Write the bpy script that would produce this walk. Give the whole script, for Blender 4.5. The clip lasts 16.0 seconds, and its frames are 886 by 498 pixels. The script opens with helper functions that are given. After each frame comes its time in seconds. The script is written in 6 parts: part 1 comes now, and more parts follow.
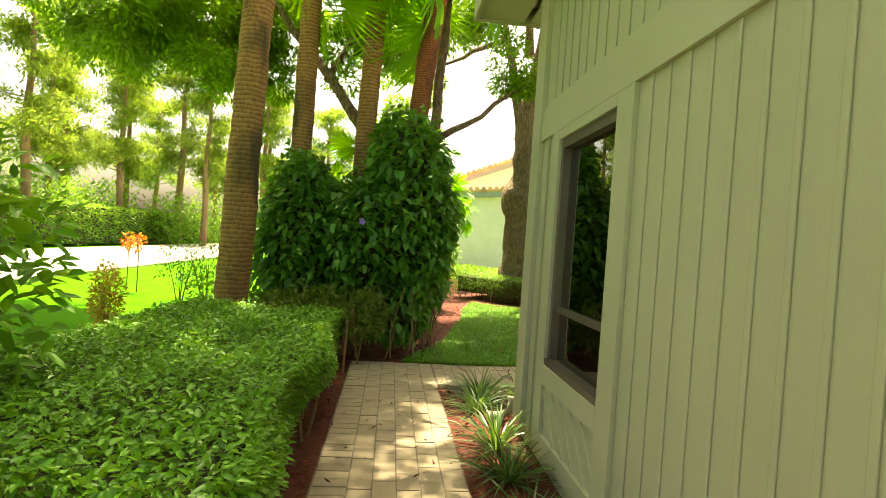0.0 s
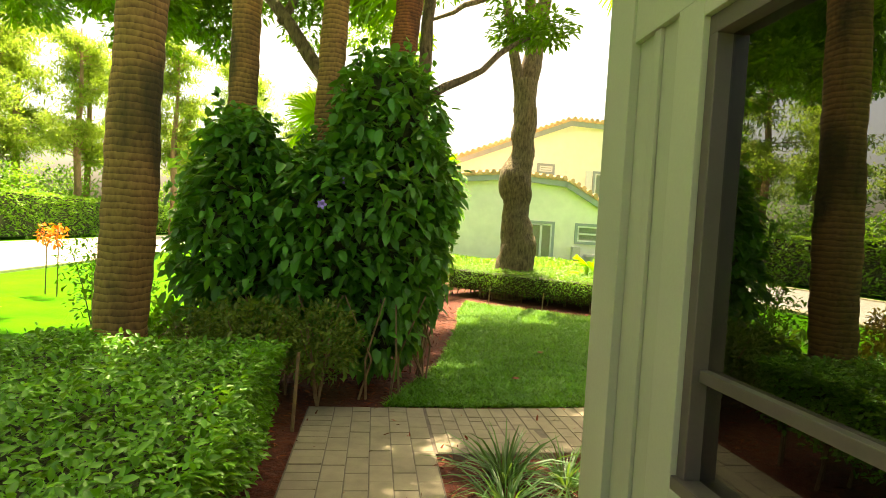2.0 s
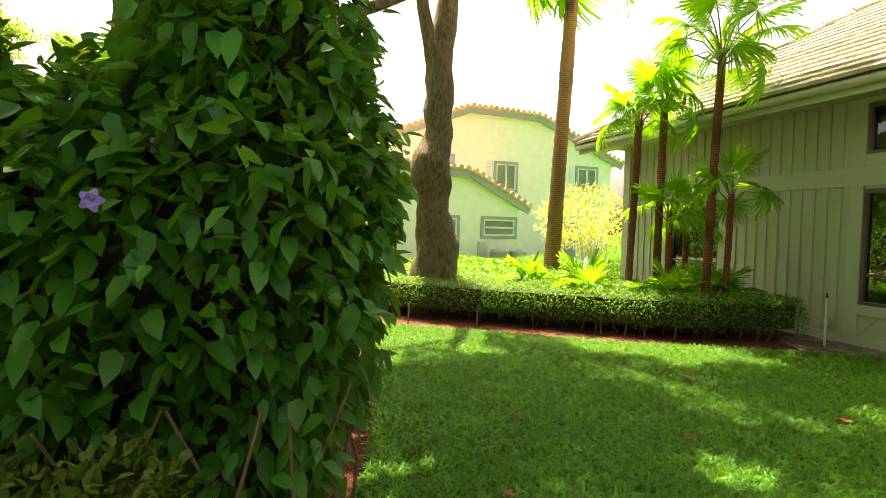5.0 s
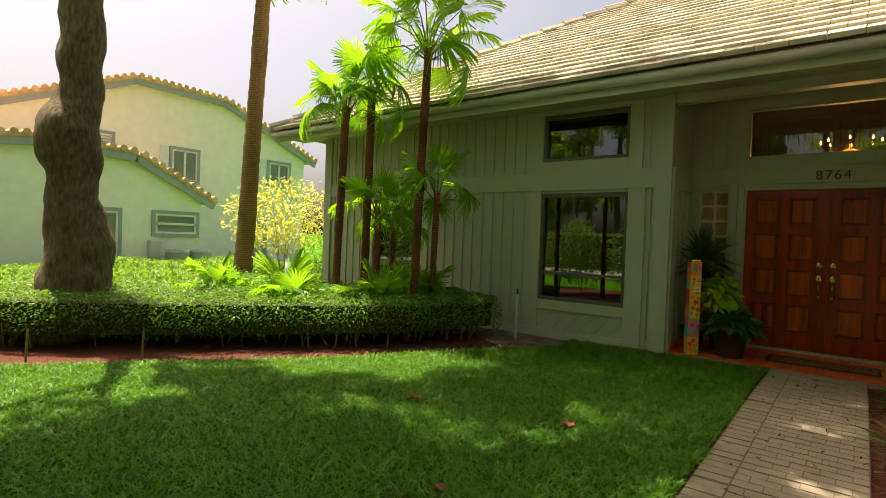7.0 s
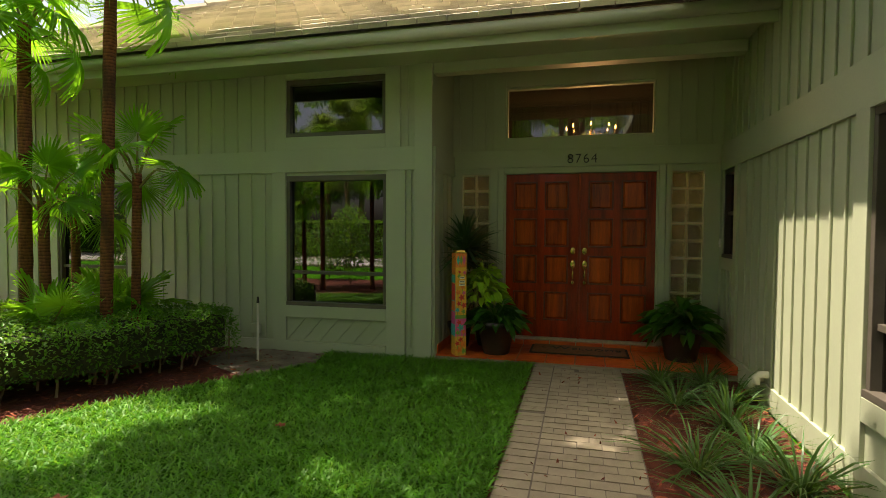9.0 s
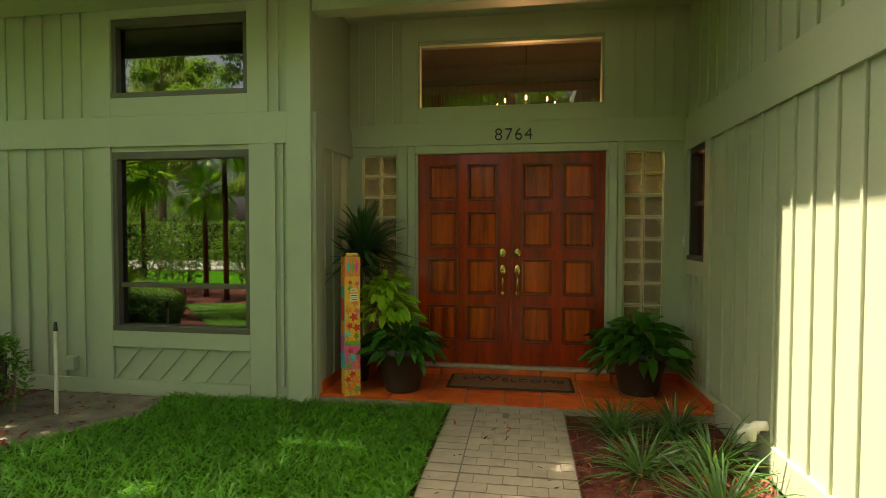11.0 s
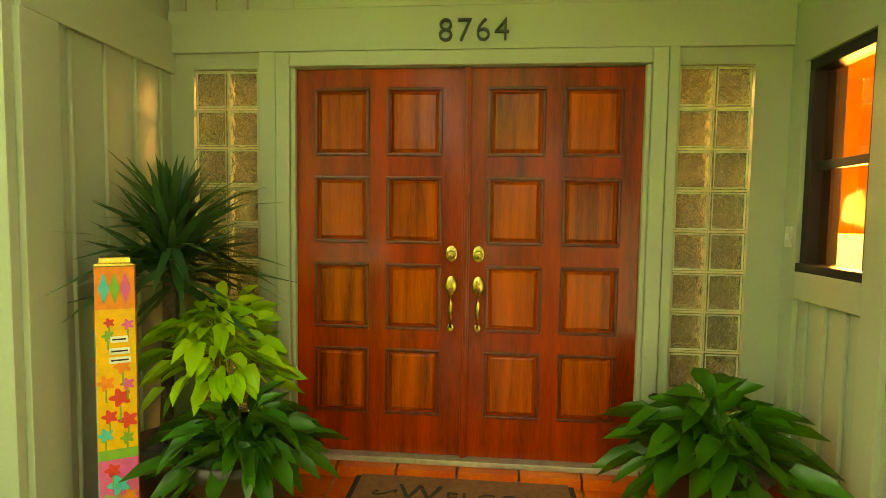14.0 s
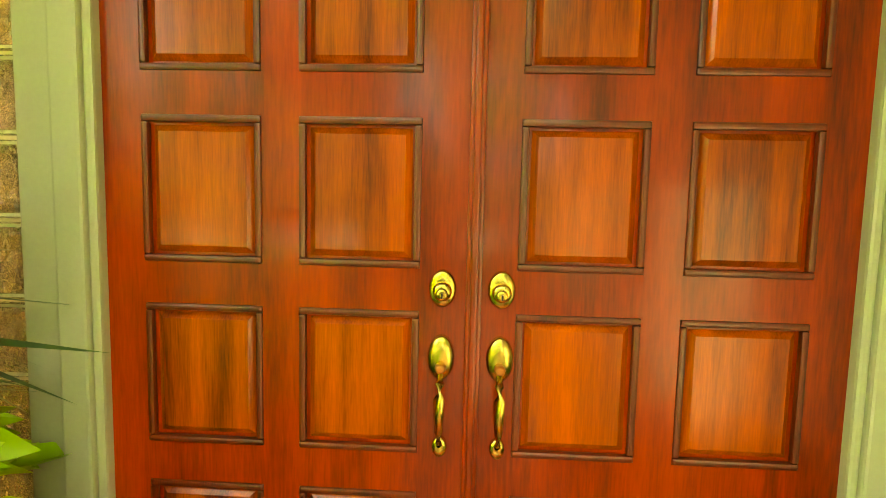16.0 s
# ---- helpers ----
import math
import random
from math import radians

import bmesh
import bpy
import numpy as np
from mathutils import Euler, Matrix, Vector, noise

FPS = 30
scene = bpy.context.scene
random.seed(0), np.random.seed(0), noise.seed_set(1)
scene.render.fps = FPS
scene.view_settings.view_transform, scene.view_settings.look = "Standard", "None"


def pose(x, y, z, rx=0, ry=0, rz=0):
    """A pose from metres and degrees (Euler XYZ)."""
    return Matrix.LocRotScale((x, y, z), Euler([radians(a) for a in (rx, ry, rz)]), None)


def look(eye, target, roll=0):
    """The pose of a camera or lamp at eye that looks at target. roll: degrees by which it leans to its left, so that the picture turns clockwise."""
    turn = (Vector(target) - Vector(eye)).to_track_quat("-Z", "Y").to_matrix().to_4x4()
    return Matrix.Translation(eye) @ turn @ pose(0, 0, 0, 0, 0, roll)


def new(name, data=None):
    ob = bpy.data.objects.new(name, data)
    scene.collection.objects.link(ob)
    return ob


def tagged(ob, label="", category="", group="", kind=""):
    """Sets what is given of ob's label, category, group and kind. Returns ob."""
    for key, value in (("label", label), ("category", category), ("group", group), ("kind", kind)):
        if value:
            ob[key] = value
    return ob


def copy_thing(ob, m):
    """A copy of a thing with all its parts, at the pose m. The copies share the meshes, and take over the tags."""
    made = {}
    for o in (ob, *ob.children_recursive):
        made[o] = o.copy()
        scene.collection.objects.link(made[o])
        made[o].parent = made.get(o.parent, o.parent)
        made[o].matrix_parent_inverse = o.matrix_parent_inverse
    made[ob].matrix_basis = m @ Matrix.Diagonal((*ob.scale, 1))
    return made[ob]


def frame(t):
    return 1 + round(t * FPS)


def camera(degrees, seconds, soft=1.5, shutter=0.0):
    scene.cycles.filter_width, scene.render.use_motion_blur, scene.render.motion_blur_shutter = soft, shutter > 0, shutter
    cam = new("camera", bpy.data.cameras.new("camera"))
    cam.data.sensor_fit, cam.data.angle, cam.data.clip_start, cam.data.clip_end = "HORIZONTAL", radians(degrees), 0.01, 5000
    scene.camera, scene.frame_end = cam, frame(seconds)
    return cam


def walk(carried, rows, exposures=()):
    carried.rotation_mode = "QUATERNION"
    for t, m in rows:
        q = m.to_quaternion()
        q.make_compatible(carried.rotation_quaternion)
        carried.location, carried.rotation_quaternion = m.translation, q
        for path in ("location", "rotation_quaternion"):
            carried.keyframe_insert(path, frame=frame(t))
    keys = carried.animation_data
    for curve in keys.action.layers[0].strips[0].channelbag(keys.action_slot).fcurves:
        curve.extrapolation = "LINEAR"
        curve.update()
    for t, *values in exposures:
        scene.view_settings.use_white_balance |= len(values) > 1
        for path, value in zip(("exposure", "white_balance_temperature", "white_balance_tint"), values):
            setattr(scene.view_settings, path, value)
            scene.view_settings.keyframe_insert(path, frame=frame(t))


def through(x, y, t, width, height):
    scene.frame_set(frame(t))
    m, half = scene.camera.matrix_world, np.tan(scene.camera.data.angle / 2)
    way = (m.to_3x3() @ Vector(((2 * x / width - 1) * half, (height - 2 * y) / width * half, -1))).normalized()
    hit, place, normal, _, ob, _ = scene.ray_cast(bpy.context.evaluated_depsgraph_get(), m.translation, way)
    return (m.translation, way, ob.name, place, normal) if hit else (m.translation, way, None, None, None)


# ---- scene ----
cam = camera(79.6, 16.0, soft=0.8)
PATH = [
    (0, (0.055, 0.057, 1.477), (0.249, 2.048, 1.449), 4.0),
    (0.5, (0.087, 0.579, 1.487), (0.296, 2.567, 1.438), 3.6),
    (1, (0.081, 1.054, 1.512), (0.31, 3.04, 1.451), 3.3),
    (1.5, (0.128, 1.551, 1.521), (0.368, 3.536, 1.453), 3.4),
    (2, (0.141, 2.005, 1.49), (0.396, 3.988, 1.42), 3.4),
    (2.5, (0.141, 2.521, 1.488), (0.418, 4.5, 1.404), 3.2),
    (3, (0.121, 2.966, 1.493), (0.41, 4.943, 1.416), 2.9),
    (5.3, (0.261, 4.585, 1.585), (1.038, 6.427, 1.512), 2.5),
    (5.5, (0.281, 4.709, 1.587), (1.165, 6.501, 1.512), 3.8),
    (6, (0.319, 4.951, 1.585), (1.442, 6.605, 1.525), 3.1),
    (6.5, (0.503, 5.256, 1.567), (1.861, 6.723, 1.515), 2.8),
    (7, (0.784, 5.537, 1.548), (2.353, 6.777, 1.507), 2.1),
    (7.5, (1.107, 5.676, 1.534), (2.815, 6.715, 1.498), 1.5),
    (8, (1.416, 5.799, 1.555), (3.235, 6.63, 1.513), 1.0),
    (8.5, (1.763, 5.844, 1.58), (3.66, 6.477, 1.529), 0.7),
    (9, (2.133, 5.847, 1.619), (4.066, 6.354, 1.548), 0.3),
    (9.2, (2.285, 5.847, 1.621), (4.229, 6.314, 1.546), -0.1),
    (11.3, (3.932, 5.739, 1.558), (5.908, 6.036, 1.496), 0.2),
    (11.5, (4.065, 5.736, 1.556), (6.043, 6.028, 1.492), 0.2),
    (12, (4.454, 5.78, 1.563), (6.436, 6.035, 1.483), 0.3),
    (12.5, (4.846, 5.767, 1.565), (6.831, 5.998, 1.479), 0.4),
    (13, (5.256, 5.77, 1.566), (7.244, 5.972, 1.476), 0.5),
    (13.5, (5.681, 5.793, 1.566), (7.671, 5.97, 1.462), 0.5),
    (14, (6.098, 5.762, 1.571), (8.086, 5.938, 1.444), 0.8),
    (14.5, (6.495, 5.786, 1.576), (8.482, 5.952, 1.427), 1.0),
    (15, (6.889, 5.829, 1.57), (8.878, 5.972, 1.416), 0.9),
    (15.5, (7.277, 5.848, 1.573), (9.265, 5.976, 1.402), 1.1),
    (16, (7.599, 5.896, 1.579), (9.588, 6.0, 1.399), 1.3),
]
EXPOSURES = [(0, 2.2, 9300, 3), (3.0, 2.2, 9100, 2), (5.5, 1.8, 8200, 9), (7.0, 1.1, 7700, 13), (8.0, 1.0, 7300, 14), (9.0, 1.35, 7200, 11), (11.5, 2.55, 7500, 8), (12.5, 3.15, 10000, 2), (14.0, 3.8, 11600, -3), (16.0, 4.6, 13000, 2)]
walk(cam, [(t, look(eye, target, roll)) for t, eye, target, roll in PATH], EXPOSURES)

# ---------- world, sun ----------
SUN_WAY = Vector((-0.01, 0.37, 0.93)).normalized()
world = bpy.data.worlds.new("world")
scene.world = world
world.use_nodes = True
wn = world.node_tree
sky = wn.nodes.new("ShaderNodeTexSky")
sky.sky_type, sky.sun_disc = "NISHITA", False
sky.sun_elevation, sky.sun_rotation = math.asin(SUN_WAY.z), math.atan2(SUN_WAY.x, SUN_WAY.y)
sky.air_density, sky.dust_density, sky.ozone_density = 0.75, 7.0, 0.4
wn.links.new(sky.outputs[0], wn.nodes["Background"].inputs[0])
wn.nodes["Background"].inputs[1].default_value = 0.11
sun = new("sun", bpy.data.lights.new("sun", "SUN"))
sun.data.energy, sun.data.angle, sun.data.color = 5.0, radians(0.6), (1.0, 0.93, 0.8)
sun.matrix_world = look(SUN_WAY * 60, (0, 0, 0))

rng = np.random.default_rng(7)


# ---------- materials ----------
def nodes_of(name):
    m = bpy.data.materials.new(name)
    m.use_nodes = True
    t = m.node_tree
    return m, t, t.nodes["Principled BSDF"]


def surface(name, col, rough=0.7, vary=0.25, scale=6.0, fine=60.0, bump=0.15, metal=0.0, stretch=(1, 1, 1), second=None, spec=0.5, island=0.0, objvar=0.0, depth=0.01):
    """A surface with patches, fine grain and relief, sized in metres."""
    m, t, p = nodes_of(name)
    N, L = t.nodes, t.links
    geo = N.new("ShaderNodeNewGeometry")
    mp = N.new("ShaderNodeMapping")
    mp.inputs["Scale"].default_value = stretch
    L.new(geo.outputs["Position"], mp.inputs["Vector"])
    a, b = N.new("ShaderNodeTexNoise"), N.new("ShaderNodeTexNoise")
    a.inputs["Scale"].default_value, b.inputs["Scale"].default_value = scale, fine
    a.inputs["Detail"].default_value, b.inputs["Detail"].default_value = 5, 4
    for k in (a, b):
        L.new(mp.outputs[0], k.inputs["Vector"])
    add = N.new("ShaderNodeMath")
    add.operation = "ADD"
    half = N.new("ShaderNodeMath")
    half.operation = "MULTIPLY"
    half.inputs[1].default_value = 0.45
    L.new(b.outputs[0], half.inputs[0])
    L.new(a.outputs[0], add.inputs[0])
    L.new(half.outputs[0], add.inputs[1])
    ramp = N.new("ShaderNodeMapRange")
    ramp.inputs["From Min"].default_value, ramp.inputs["From Max"].default_value = 0.45, 1.0
    last = add.outputs[0]
    for amount, source in ((island, geo.outputs["Random Per Island"]), (objvar, None)):
        if amount:
            if source is None:
                source = N.new("ShaderNodeObjectInfo").outputs["Random"]
            mul = N.new("ShaderNodeMath")
            mul.operation = "MULTIPLY_ADD"
            mul.inputs[1].default_value = amount
            L.new(source, mul.inputs[0])
            off = N.new("ShaderNodeMath")
            off.operation = "SUBTRACT"
            off.inputs[1].default_value = amount / 2
            L.new(last, mul.inputs[2])
            L.new(mul.outputs[0], off.inputs[0])
            last = off.outputs[0]
    L.new(last, ramp.inputs["Value"])
    mix = N.new("ShaderNodeMix")
    mix.data_type = "RGBA"
    c2 = second or tuple(min(1, c * (1 + vary)) for c in col)
    c1 = col if second else tuple(c * (1 - vary) for c in col)
    mix.inputs[6].default_value, mix.inputs[7].default_value = (*c1, 1), (*c2, 1)
    L.new(ramp.outputs[0], mix.inputs[0])
    L.new(mix.outputs[2], p.inputs["Base Color"])
    p.inputs["Roughness"].default_value, p.inputs["Metallic"].default_value = rough, metal
    p.inputs["Specular IOR Level"].default_value = spec
    if bump:
        bp = N.new("ShaderNodeBump")
        bp.inputs["Strength"].default_value, bp.inputs["Distance"].default_value = bump, depth
        L.new(last, bp.inputs["Height"])
        L.new(bp.outputs[0], p.inputs["Normal"])
    return m


def leaf_mat(name, dark, light, gloss=0.4, through=0.35, warm=(0.35, 0.55, 0.05)):
    """Leaves: each one its own green, glossy skin, light shining through."""
    m, t, p = nodes_of(name)
    N, L = t.nodes, t.links
    geo = N.new("ShaderNodeNewGeometry")
    n = N.new("ShaderNodeTexNoise")
    n.inputs["Scale"].default_value = 2.5
    L.new(geo.outputs["Position"], n.inputs["Vector"])
    s = N.new("ShaderNodeMath")
    s.operation = "MULTIPLY_ADD"
    s.inputs[1].default_value = 0.65
    L.new(geo.outputs["Random Per Island"], s.inputs[0])
    h = N.new("ShaderNodeMath")
    h.operation = "MULTIPLY"
    h.inputs[1].default_value = 0.5
    L.new(n.outputs[0], h.inputs[0])
    L.new(h.outputs[0], s.inputs[2])
    mix = N.new("ShaderNodeMix")
    mix.data_type = "RGBA"
    mix.inputs[6].default_value, mix.inputs[7].default_value = (*dark, 1), (*light, 1)
    L.new(s.outputs[0], mix.inputs[0])
    L.new(mix.outputs[2], p.inputs["Base Color"])
    p.inputs["Roughness"].default_value = gloss
    tr = N.new("ShaderNodeBsdfTranslucent")
    tm = N.new("ShaderNodeMix")
    tm.data_type = "RGBA"
    tm.inputs[0].default_value = 0.5
    tm.inputs[7].default_value = (*warm, 1)
    L.new(mix.outputs[2], tm.inputs[6])
    L.new(tm.outputs[2], tr.inputs["Color"])
    ms = N.new("ShaderNodeMixShader")
    ms.inputs[0].default_value = through
    L.new(p.outputs[0], ms.inputs[1])
    L.new(tr.outputs[0], ms.inputs[2])
    L.new(ms.outputs[0], N["Material Output"].inputs[0])
    return m


def glass_mat(name, tint=(0.3, 0.3, 0.28), ior=1.9, rough=0.0, bump=0.0, scale=40, bend=0.0):
    m, t, p = nodes_of(name)
    N, L = t.nodes, t.links
    tr, gl, fr, ms = N.new("ShaderNodeBsdfTransparent"), N.new("ShaderNodeBsdfGlossy"), N.new("ShaderNodeFresnel"), N.new("ShaderNodeMixShader")
    tr.inputs[0].default_value = (*tint, 1)
    if bend:
        tr = N.new("ShaderNodeBsdfRefraction")
        tr.inputs["IOR"].default_value = bend
        tr.inputs["Roughness"].default_value = rough
        tr.inputs[0].default_value = (*tint, 1)
    gl.inputs["Roughness"].default_value = rough
    fr.inputs[0].default_value = ior
    if bump:
        g, n, b = N.new("ShaderNodeNewGeometry"), N.new("ShaderNodeTexNoise"), N.new("ShaderNodeBump")
        n.inputs["Scale"].default_value = scale
        b.inputs["Strength"].default_value, b.inputs["Distance"].default_value = bump, 0.06
        L.new(g.outputs["Position"], n.inputs["Vector"])
        L.new(n.outputs[0], b.inputs["Height"])
        L.new(b.outputs[0], gl.inputs["Normal"])
        L.new(b.outputs[0], fr.inputs["Normal"])
        if bend:
            L.new(b.outputs[0], tr.inputs["Normal"])
    if bend:
        L.new(fr.outputs[0], ms.inputs[0])
    else:
        lw, pw, mr = N.new("ShaderNodeLayerWeight"), N.new("ShaderNodeMath"), N.new("ShaderNodeMapRange")
        lw.inputs["Blend"].default_value = 0.5
        pw.operation = "POWER"
        pw.inputs[1].default_value = 4.0
        mr.inputs["To Min"].default_value = ((ior - 1) / (ior + 1)) ** 2
        L.new(lw.outputs["Facing"], pw.inputs[0])
        L.new(pw.outputs[0], mr.inputs["Value"])
        L.new(mr.outputs[0], ms.inputs[0])
    L.new(tr.outputs[0], ms.inputs[1])
    L.new(gl.outputs[0], ms.inputs[2])
    L.new(ms.outputs[0], N["Material Output"].inputs[0])
    return m


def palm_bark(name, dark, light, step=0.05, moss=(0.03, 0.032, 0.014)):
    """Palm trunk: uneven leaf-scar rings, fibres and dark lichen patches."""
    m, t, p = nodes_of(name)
    N, L = t.nodes, t.links
    geo = N.new("ShaderNodeNewGeometry")
    wave = N.new("ShaderNodeTexWave")
    wave.wave_type, wave.bands_direction, wave.wave_profile = "BANDS", "Z", "SAW"
    wave.inputs["Scale"].default_value = 0.314 / step
    wave.inputs["Distortion"].default_value, wave.inputs["Detail"].default_value, wave.inputs["Detail Scale"].default_value = 3.0, 3.0, 1.2
    L.new(geo.outputs["Position"], wave.inputs["Vector"])
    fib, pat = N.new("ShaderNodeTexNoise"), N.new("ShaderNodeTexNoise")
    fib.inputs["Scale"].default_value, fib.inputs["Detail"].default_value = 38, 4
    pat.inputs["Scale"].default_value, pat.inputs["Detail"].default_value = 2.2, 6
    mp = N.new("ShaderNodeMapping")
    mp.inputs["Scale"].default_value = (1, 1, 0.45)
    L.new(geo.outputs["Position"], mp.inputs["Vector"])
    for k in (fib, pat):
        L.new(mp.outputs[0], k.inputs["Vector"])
    a = N.new("ShaderNodeMath")
    a.operation = "MULTIPLY"
    a.inputs[1].default_value = 0.5
    L.new(wave.outputs["Fac"], a.inputs[0])
    b = N.new("ShaderNodeMath")
    b.operation = "MULTIPLY_ADD"
    b.inputs[1].default_value = 0.75
    L.new(fib.outputs[0], b.inputs[0])
    L.new(a.outputs[0], b.inputs[2])
    r = N.new("ShaderNodeMapRange")
    r.inputs["From Min"].default_value, r.inputs["From Max"].default_value = 0.25, 0.95
    L.new(b.outputs[0], r.inputs["Value"])
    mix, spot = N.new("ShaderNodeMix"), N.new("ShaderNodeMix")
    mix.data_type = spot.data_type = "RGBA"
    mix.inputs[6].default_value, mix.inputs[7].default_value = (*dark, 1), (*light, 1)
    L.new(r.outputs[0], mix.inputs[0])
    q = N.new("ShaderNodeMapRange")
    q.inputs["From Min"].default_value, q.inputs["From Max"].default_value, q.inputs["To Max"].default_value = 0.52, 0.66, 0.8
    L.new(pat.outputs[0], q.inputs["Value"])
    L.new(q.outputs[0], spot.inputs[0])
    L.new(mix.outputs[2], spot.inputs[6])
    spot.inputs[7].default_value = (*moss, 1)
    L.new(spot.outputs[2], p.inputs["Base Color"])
    p.inputs["Roughness"].default_value = 0.92
    bp = N.new("ShaderNodeBump")
    bp.inputs["Strength"].default_value, bp.inputs["Distance"].default_value = 1.0, 0.02
    L.new(b.outputs[0], bp.inputs["Height"])
    L.new(bp.outputs[0], p.inputs["Normal"])
    return m


def varnish(m, weight=0.35, rough=0.12):
    """A clear coat over the wood."""
    p = m.node_tree.nodes["Principled BSDF"]
    p.inputs["Coat Weight"].default_value, p.inputs["Coat Roughness"].default_value = weight, rough
    return m


def glow(name, col, power):
    m, t, p = nodes_of(name)
    p.inputs["Base Color"].default_value = (*col, 1)
    p.inputs["Emission Color"].default_value = (*col, 1)
    p.inputs["Emission Strength"].default_value = power
    return m


SIDING = surface("sage_green_painted_siding", (0.38, 0.40, 0.275), 0.55, 0.07, 1.5, 140, 0.25, stretch=(1, 1, 0.25), depth=0.004)
TRIM = surface("sage_green_painted_trim", (0.39, 0.41, 0.285), 0.5, 0.07, 2.0, 120, 0.2, stretch=(0.6, 0.6, 0.6), depth=0.004)
ROOF = surface("grey_tan_concrete_tile", (0.46, 0.40, 0.30), 0.85, 0.28, 3, 80, 0.3, objvar=0.5, island=0.4)
BRONZE = surface("bronze_window_frame", (0.09, 0.075, 0.06), 0.4, 0.15, 8, 90, 0.05, spec=0.6)
GLASS = glass_mat("tinted_window_glass", (0.25, 0.24, 0.22), 2.3)
BROWNGLASS = glass_mat("brown_mirror_tinted_glass", (0.3, 0.26, 0.2), 3.2)
CLEAR = glass_mat("clear_window_glass", (0.75, 0.75, 0.72), 2.0)
# The dimness indoors is part of this dark base colour.
ROOM = surface("shade_dark_plaster", (0.10, 0.085, 0.07), 0.9, 0.1, 3, 40, 0.05)
WOOD = varnish(surface("red_brown_varnished_mahogany", (0.06, 0.004, 0.001), 0.32, 0.5, 2.4, 36, 0.1, stretch=(4.5, 4.5, 0.4), second=(0.44, 0.034, 0.001), spec=0.25, island=0.08, depth=0.002))
WOODPANEL = varnish(surface("orange_brown_varnished_panel", (0.10, 0.009, 0.001), 0.32, 0.5, 3.0, 44, 0.1, stretch=(5.5, 5.5, 0.35), second=(0.60, 0.090, 0.003), spec=0.25, objvar=0.15, depth=0.002))
# Door wood again, darkened for the shadow lines round the panels; also the lamp table.
WOODDARK = varnish(surface("shadow_dark_varnish", (0.04, 0.003, 0.001), 0.4, 0.4, 4, 60, 0.1, stretch=(6, 6, 0.5), second=(0.21, 0.02, 0.002), depth=0.002))
BRASS = surface("worn_polished_brass", (0.62, 0.44, 0.13), 0.24, 0.25, 30, 200, 0.08, metal=1.0, depth=0.002)
TERRA = surface("terracotta_floor_tile", (0.46, 0.045, 0.009), 0.38, 0.25, 5, 70, 0.1, second=(0.74, 0.15, 0.022), objvar=0.25)
GROUT = surface("grey_grout", (0.30, 0.25, 0.19), 0.9, 0.15, 20, 120, 0.2)
PAVER = surface("tan_concrete_paver", (0.25, 0.205, 0.145), 0.9, 0.18, 9, 160, 0.5, objvar=0.22, island=0.22, depth=0.006)
SAND = surface("dark_joint_sand", (0.13, 0.10, 0.08), 0.95, 0.3, 20, 150, 0.4)
MULCH = surface("red_wood_mulch", (0.05, 0.007, 0.003), 0.9, 0.4, 18, 90, 1.0, second=(0.15, 0.026, 0.008), depth=0.03)
CHIP = surface("red_mulch_chip", (0.07, 0.012, 0.005), 0.85, 0.4, 15, 90, 0.3, second=(0.28, 0.06, 0.02), island=0.6)
SOIL = surface("sandy_bare_soil", (0.07, 0.05, 0.035), 0.95, 0.4, 5, 60, 0.8, second=(0.24, 0.19, 0.14), depth=0.02)
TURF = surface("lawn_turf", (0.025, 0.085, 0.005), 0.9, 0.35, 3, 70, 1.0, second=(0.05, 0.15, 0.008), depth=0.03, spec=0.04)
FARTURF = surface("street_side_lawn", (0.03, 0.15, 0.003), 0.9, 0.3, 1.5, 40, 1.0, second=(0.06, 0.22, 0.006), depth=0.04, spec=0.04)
ASPHALT = surface("sunlit_pale_road", (0.42, 0.41, 0.38), 0.9, 0.15, 2, 120, 0.3)
KERB = surface("concrete_kerb", (0.48, 0.42, 0.28), 0.85, 0.15, 4, 90, 0.3)
STUCCO = surface("pale_cream_stucco", (0.90, 0.86, 0.74), 0.9, 0.06, 3, 110, 0.4)
GREYTRIM = surface("grey_painted_trim", (0.33, 0.36, 0.36), 0.6, 0.1, 4, 80, 0.1)
WHITE = surface("white_window_frame", (0.75, 0.75, 0.73), 0.5, 0.06, 5, 80, 0.05)
CLAY = surface("orange_clay_roof_tile", (0.66, 0.42, 0.24), 0.85, 0.3, 4, 60, 0.3, island=0.4)
BARK = surface("grey_brown_oak_bark", (0.06, 0.042, 0.025), 0.95, 0.4, 7, 45, 1.0, stretch=(3.5, 3.5, 1.1), second=(0.34, 0.25, 0.15), depth=0.07)
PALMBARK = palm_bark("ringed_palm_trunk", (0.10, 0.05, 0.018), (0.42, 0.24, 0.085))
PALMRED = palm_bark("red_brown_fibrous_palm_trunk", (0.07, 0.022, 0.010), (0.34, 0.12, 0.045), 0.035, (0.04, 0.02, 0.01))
PINEBARK = surface("orange_grey_pine_bark", (0.20, 0.12, 0.07), 0.95, 0.3, 4, 30, 1.0, stretch=(2, 2, 0.7), second=(0.40, 0.25, 0.14), depth=0.04)
STEM = surface("pale_brown_stem", (0.22, 0.14, 0.08), 0.9, 0.3, 20, 90, 0.4)
# Near-black fill behind leaves: the shade inside the foliage, as colour.
INNERSHADE = surface("inner_leaf_shade", (0.03, 0.035, 0.012), 0.95, 0.4, 12, 60, 0.8, second=(0.06, 0.06, 0.025), depth=0.04)
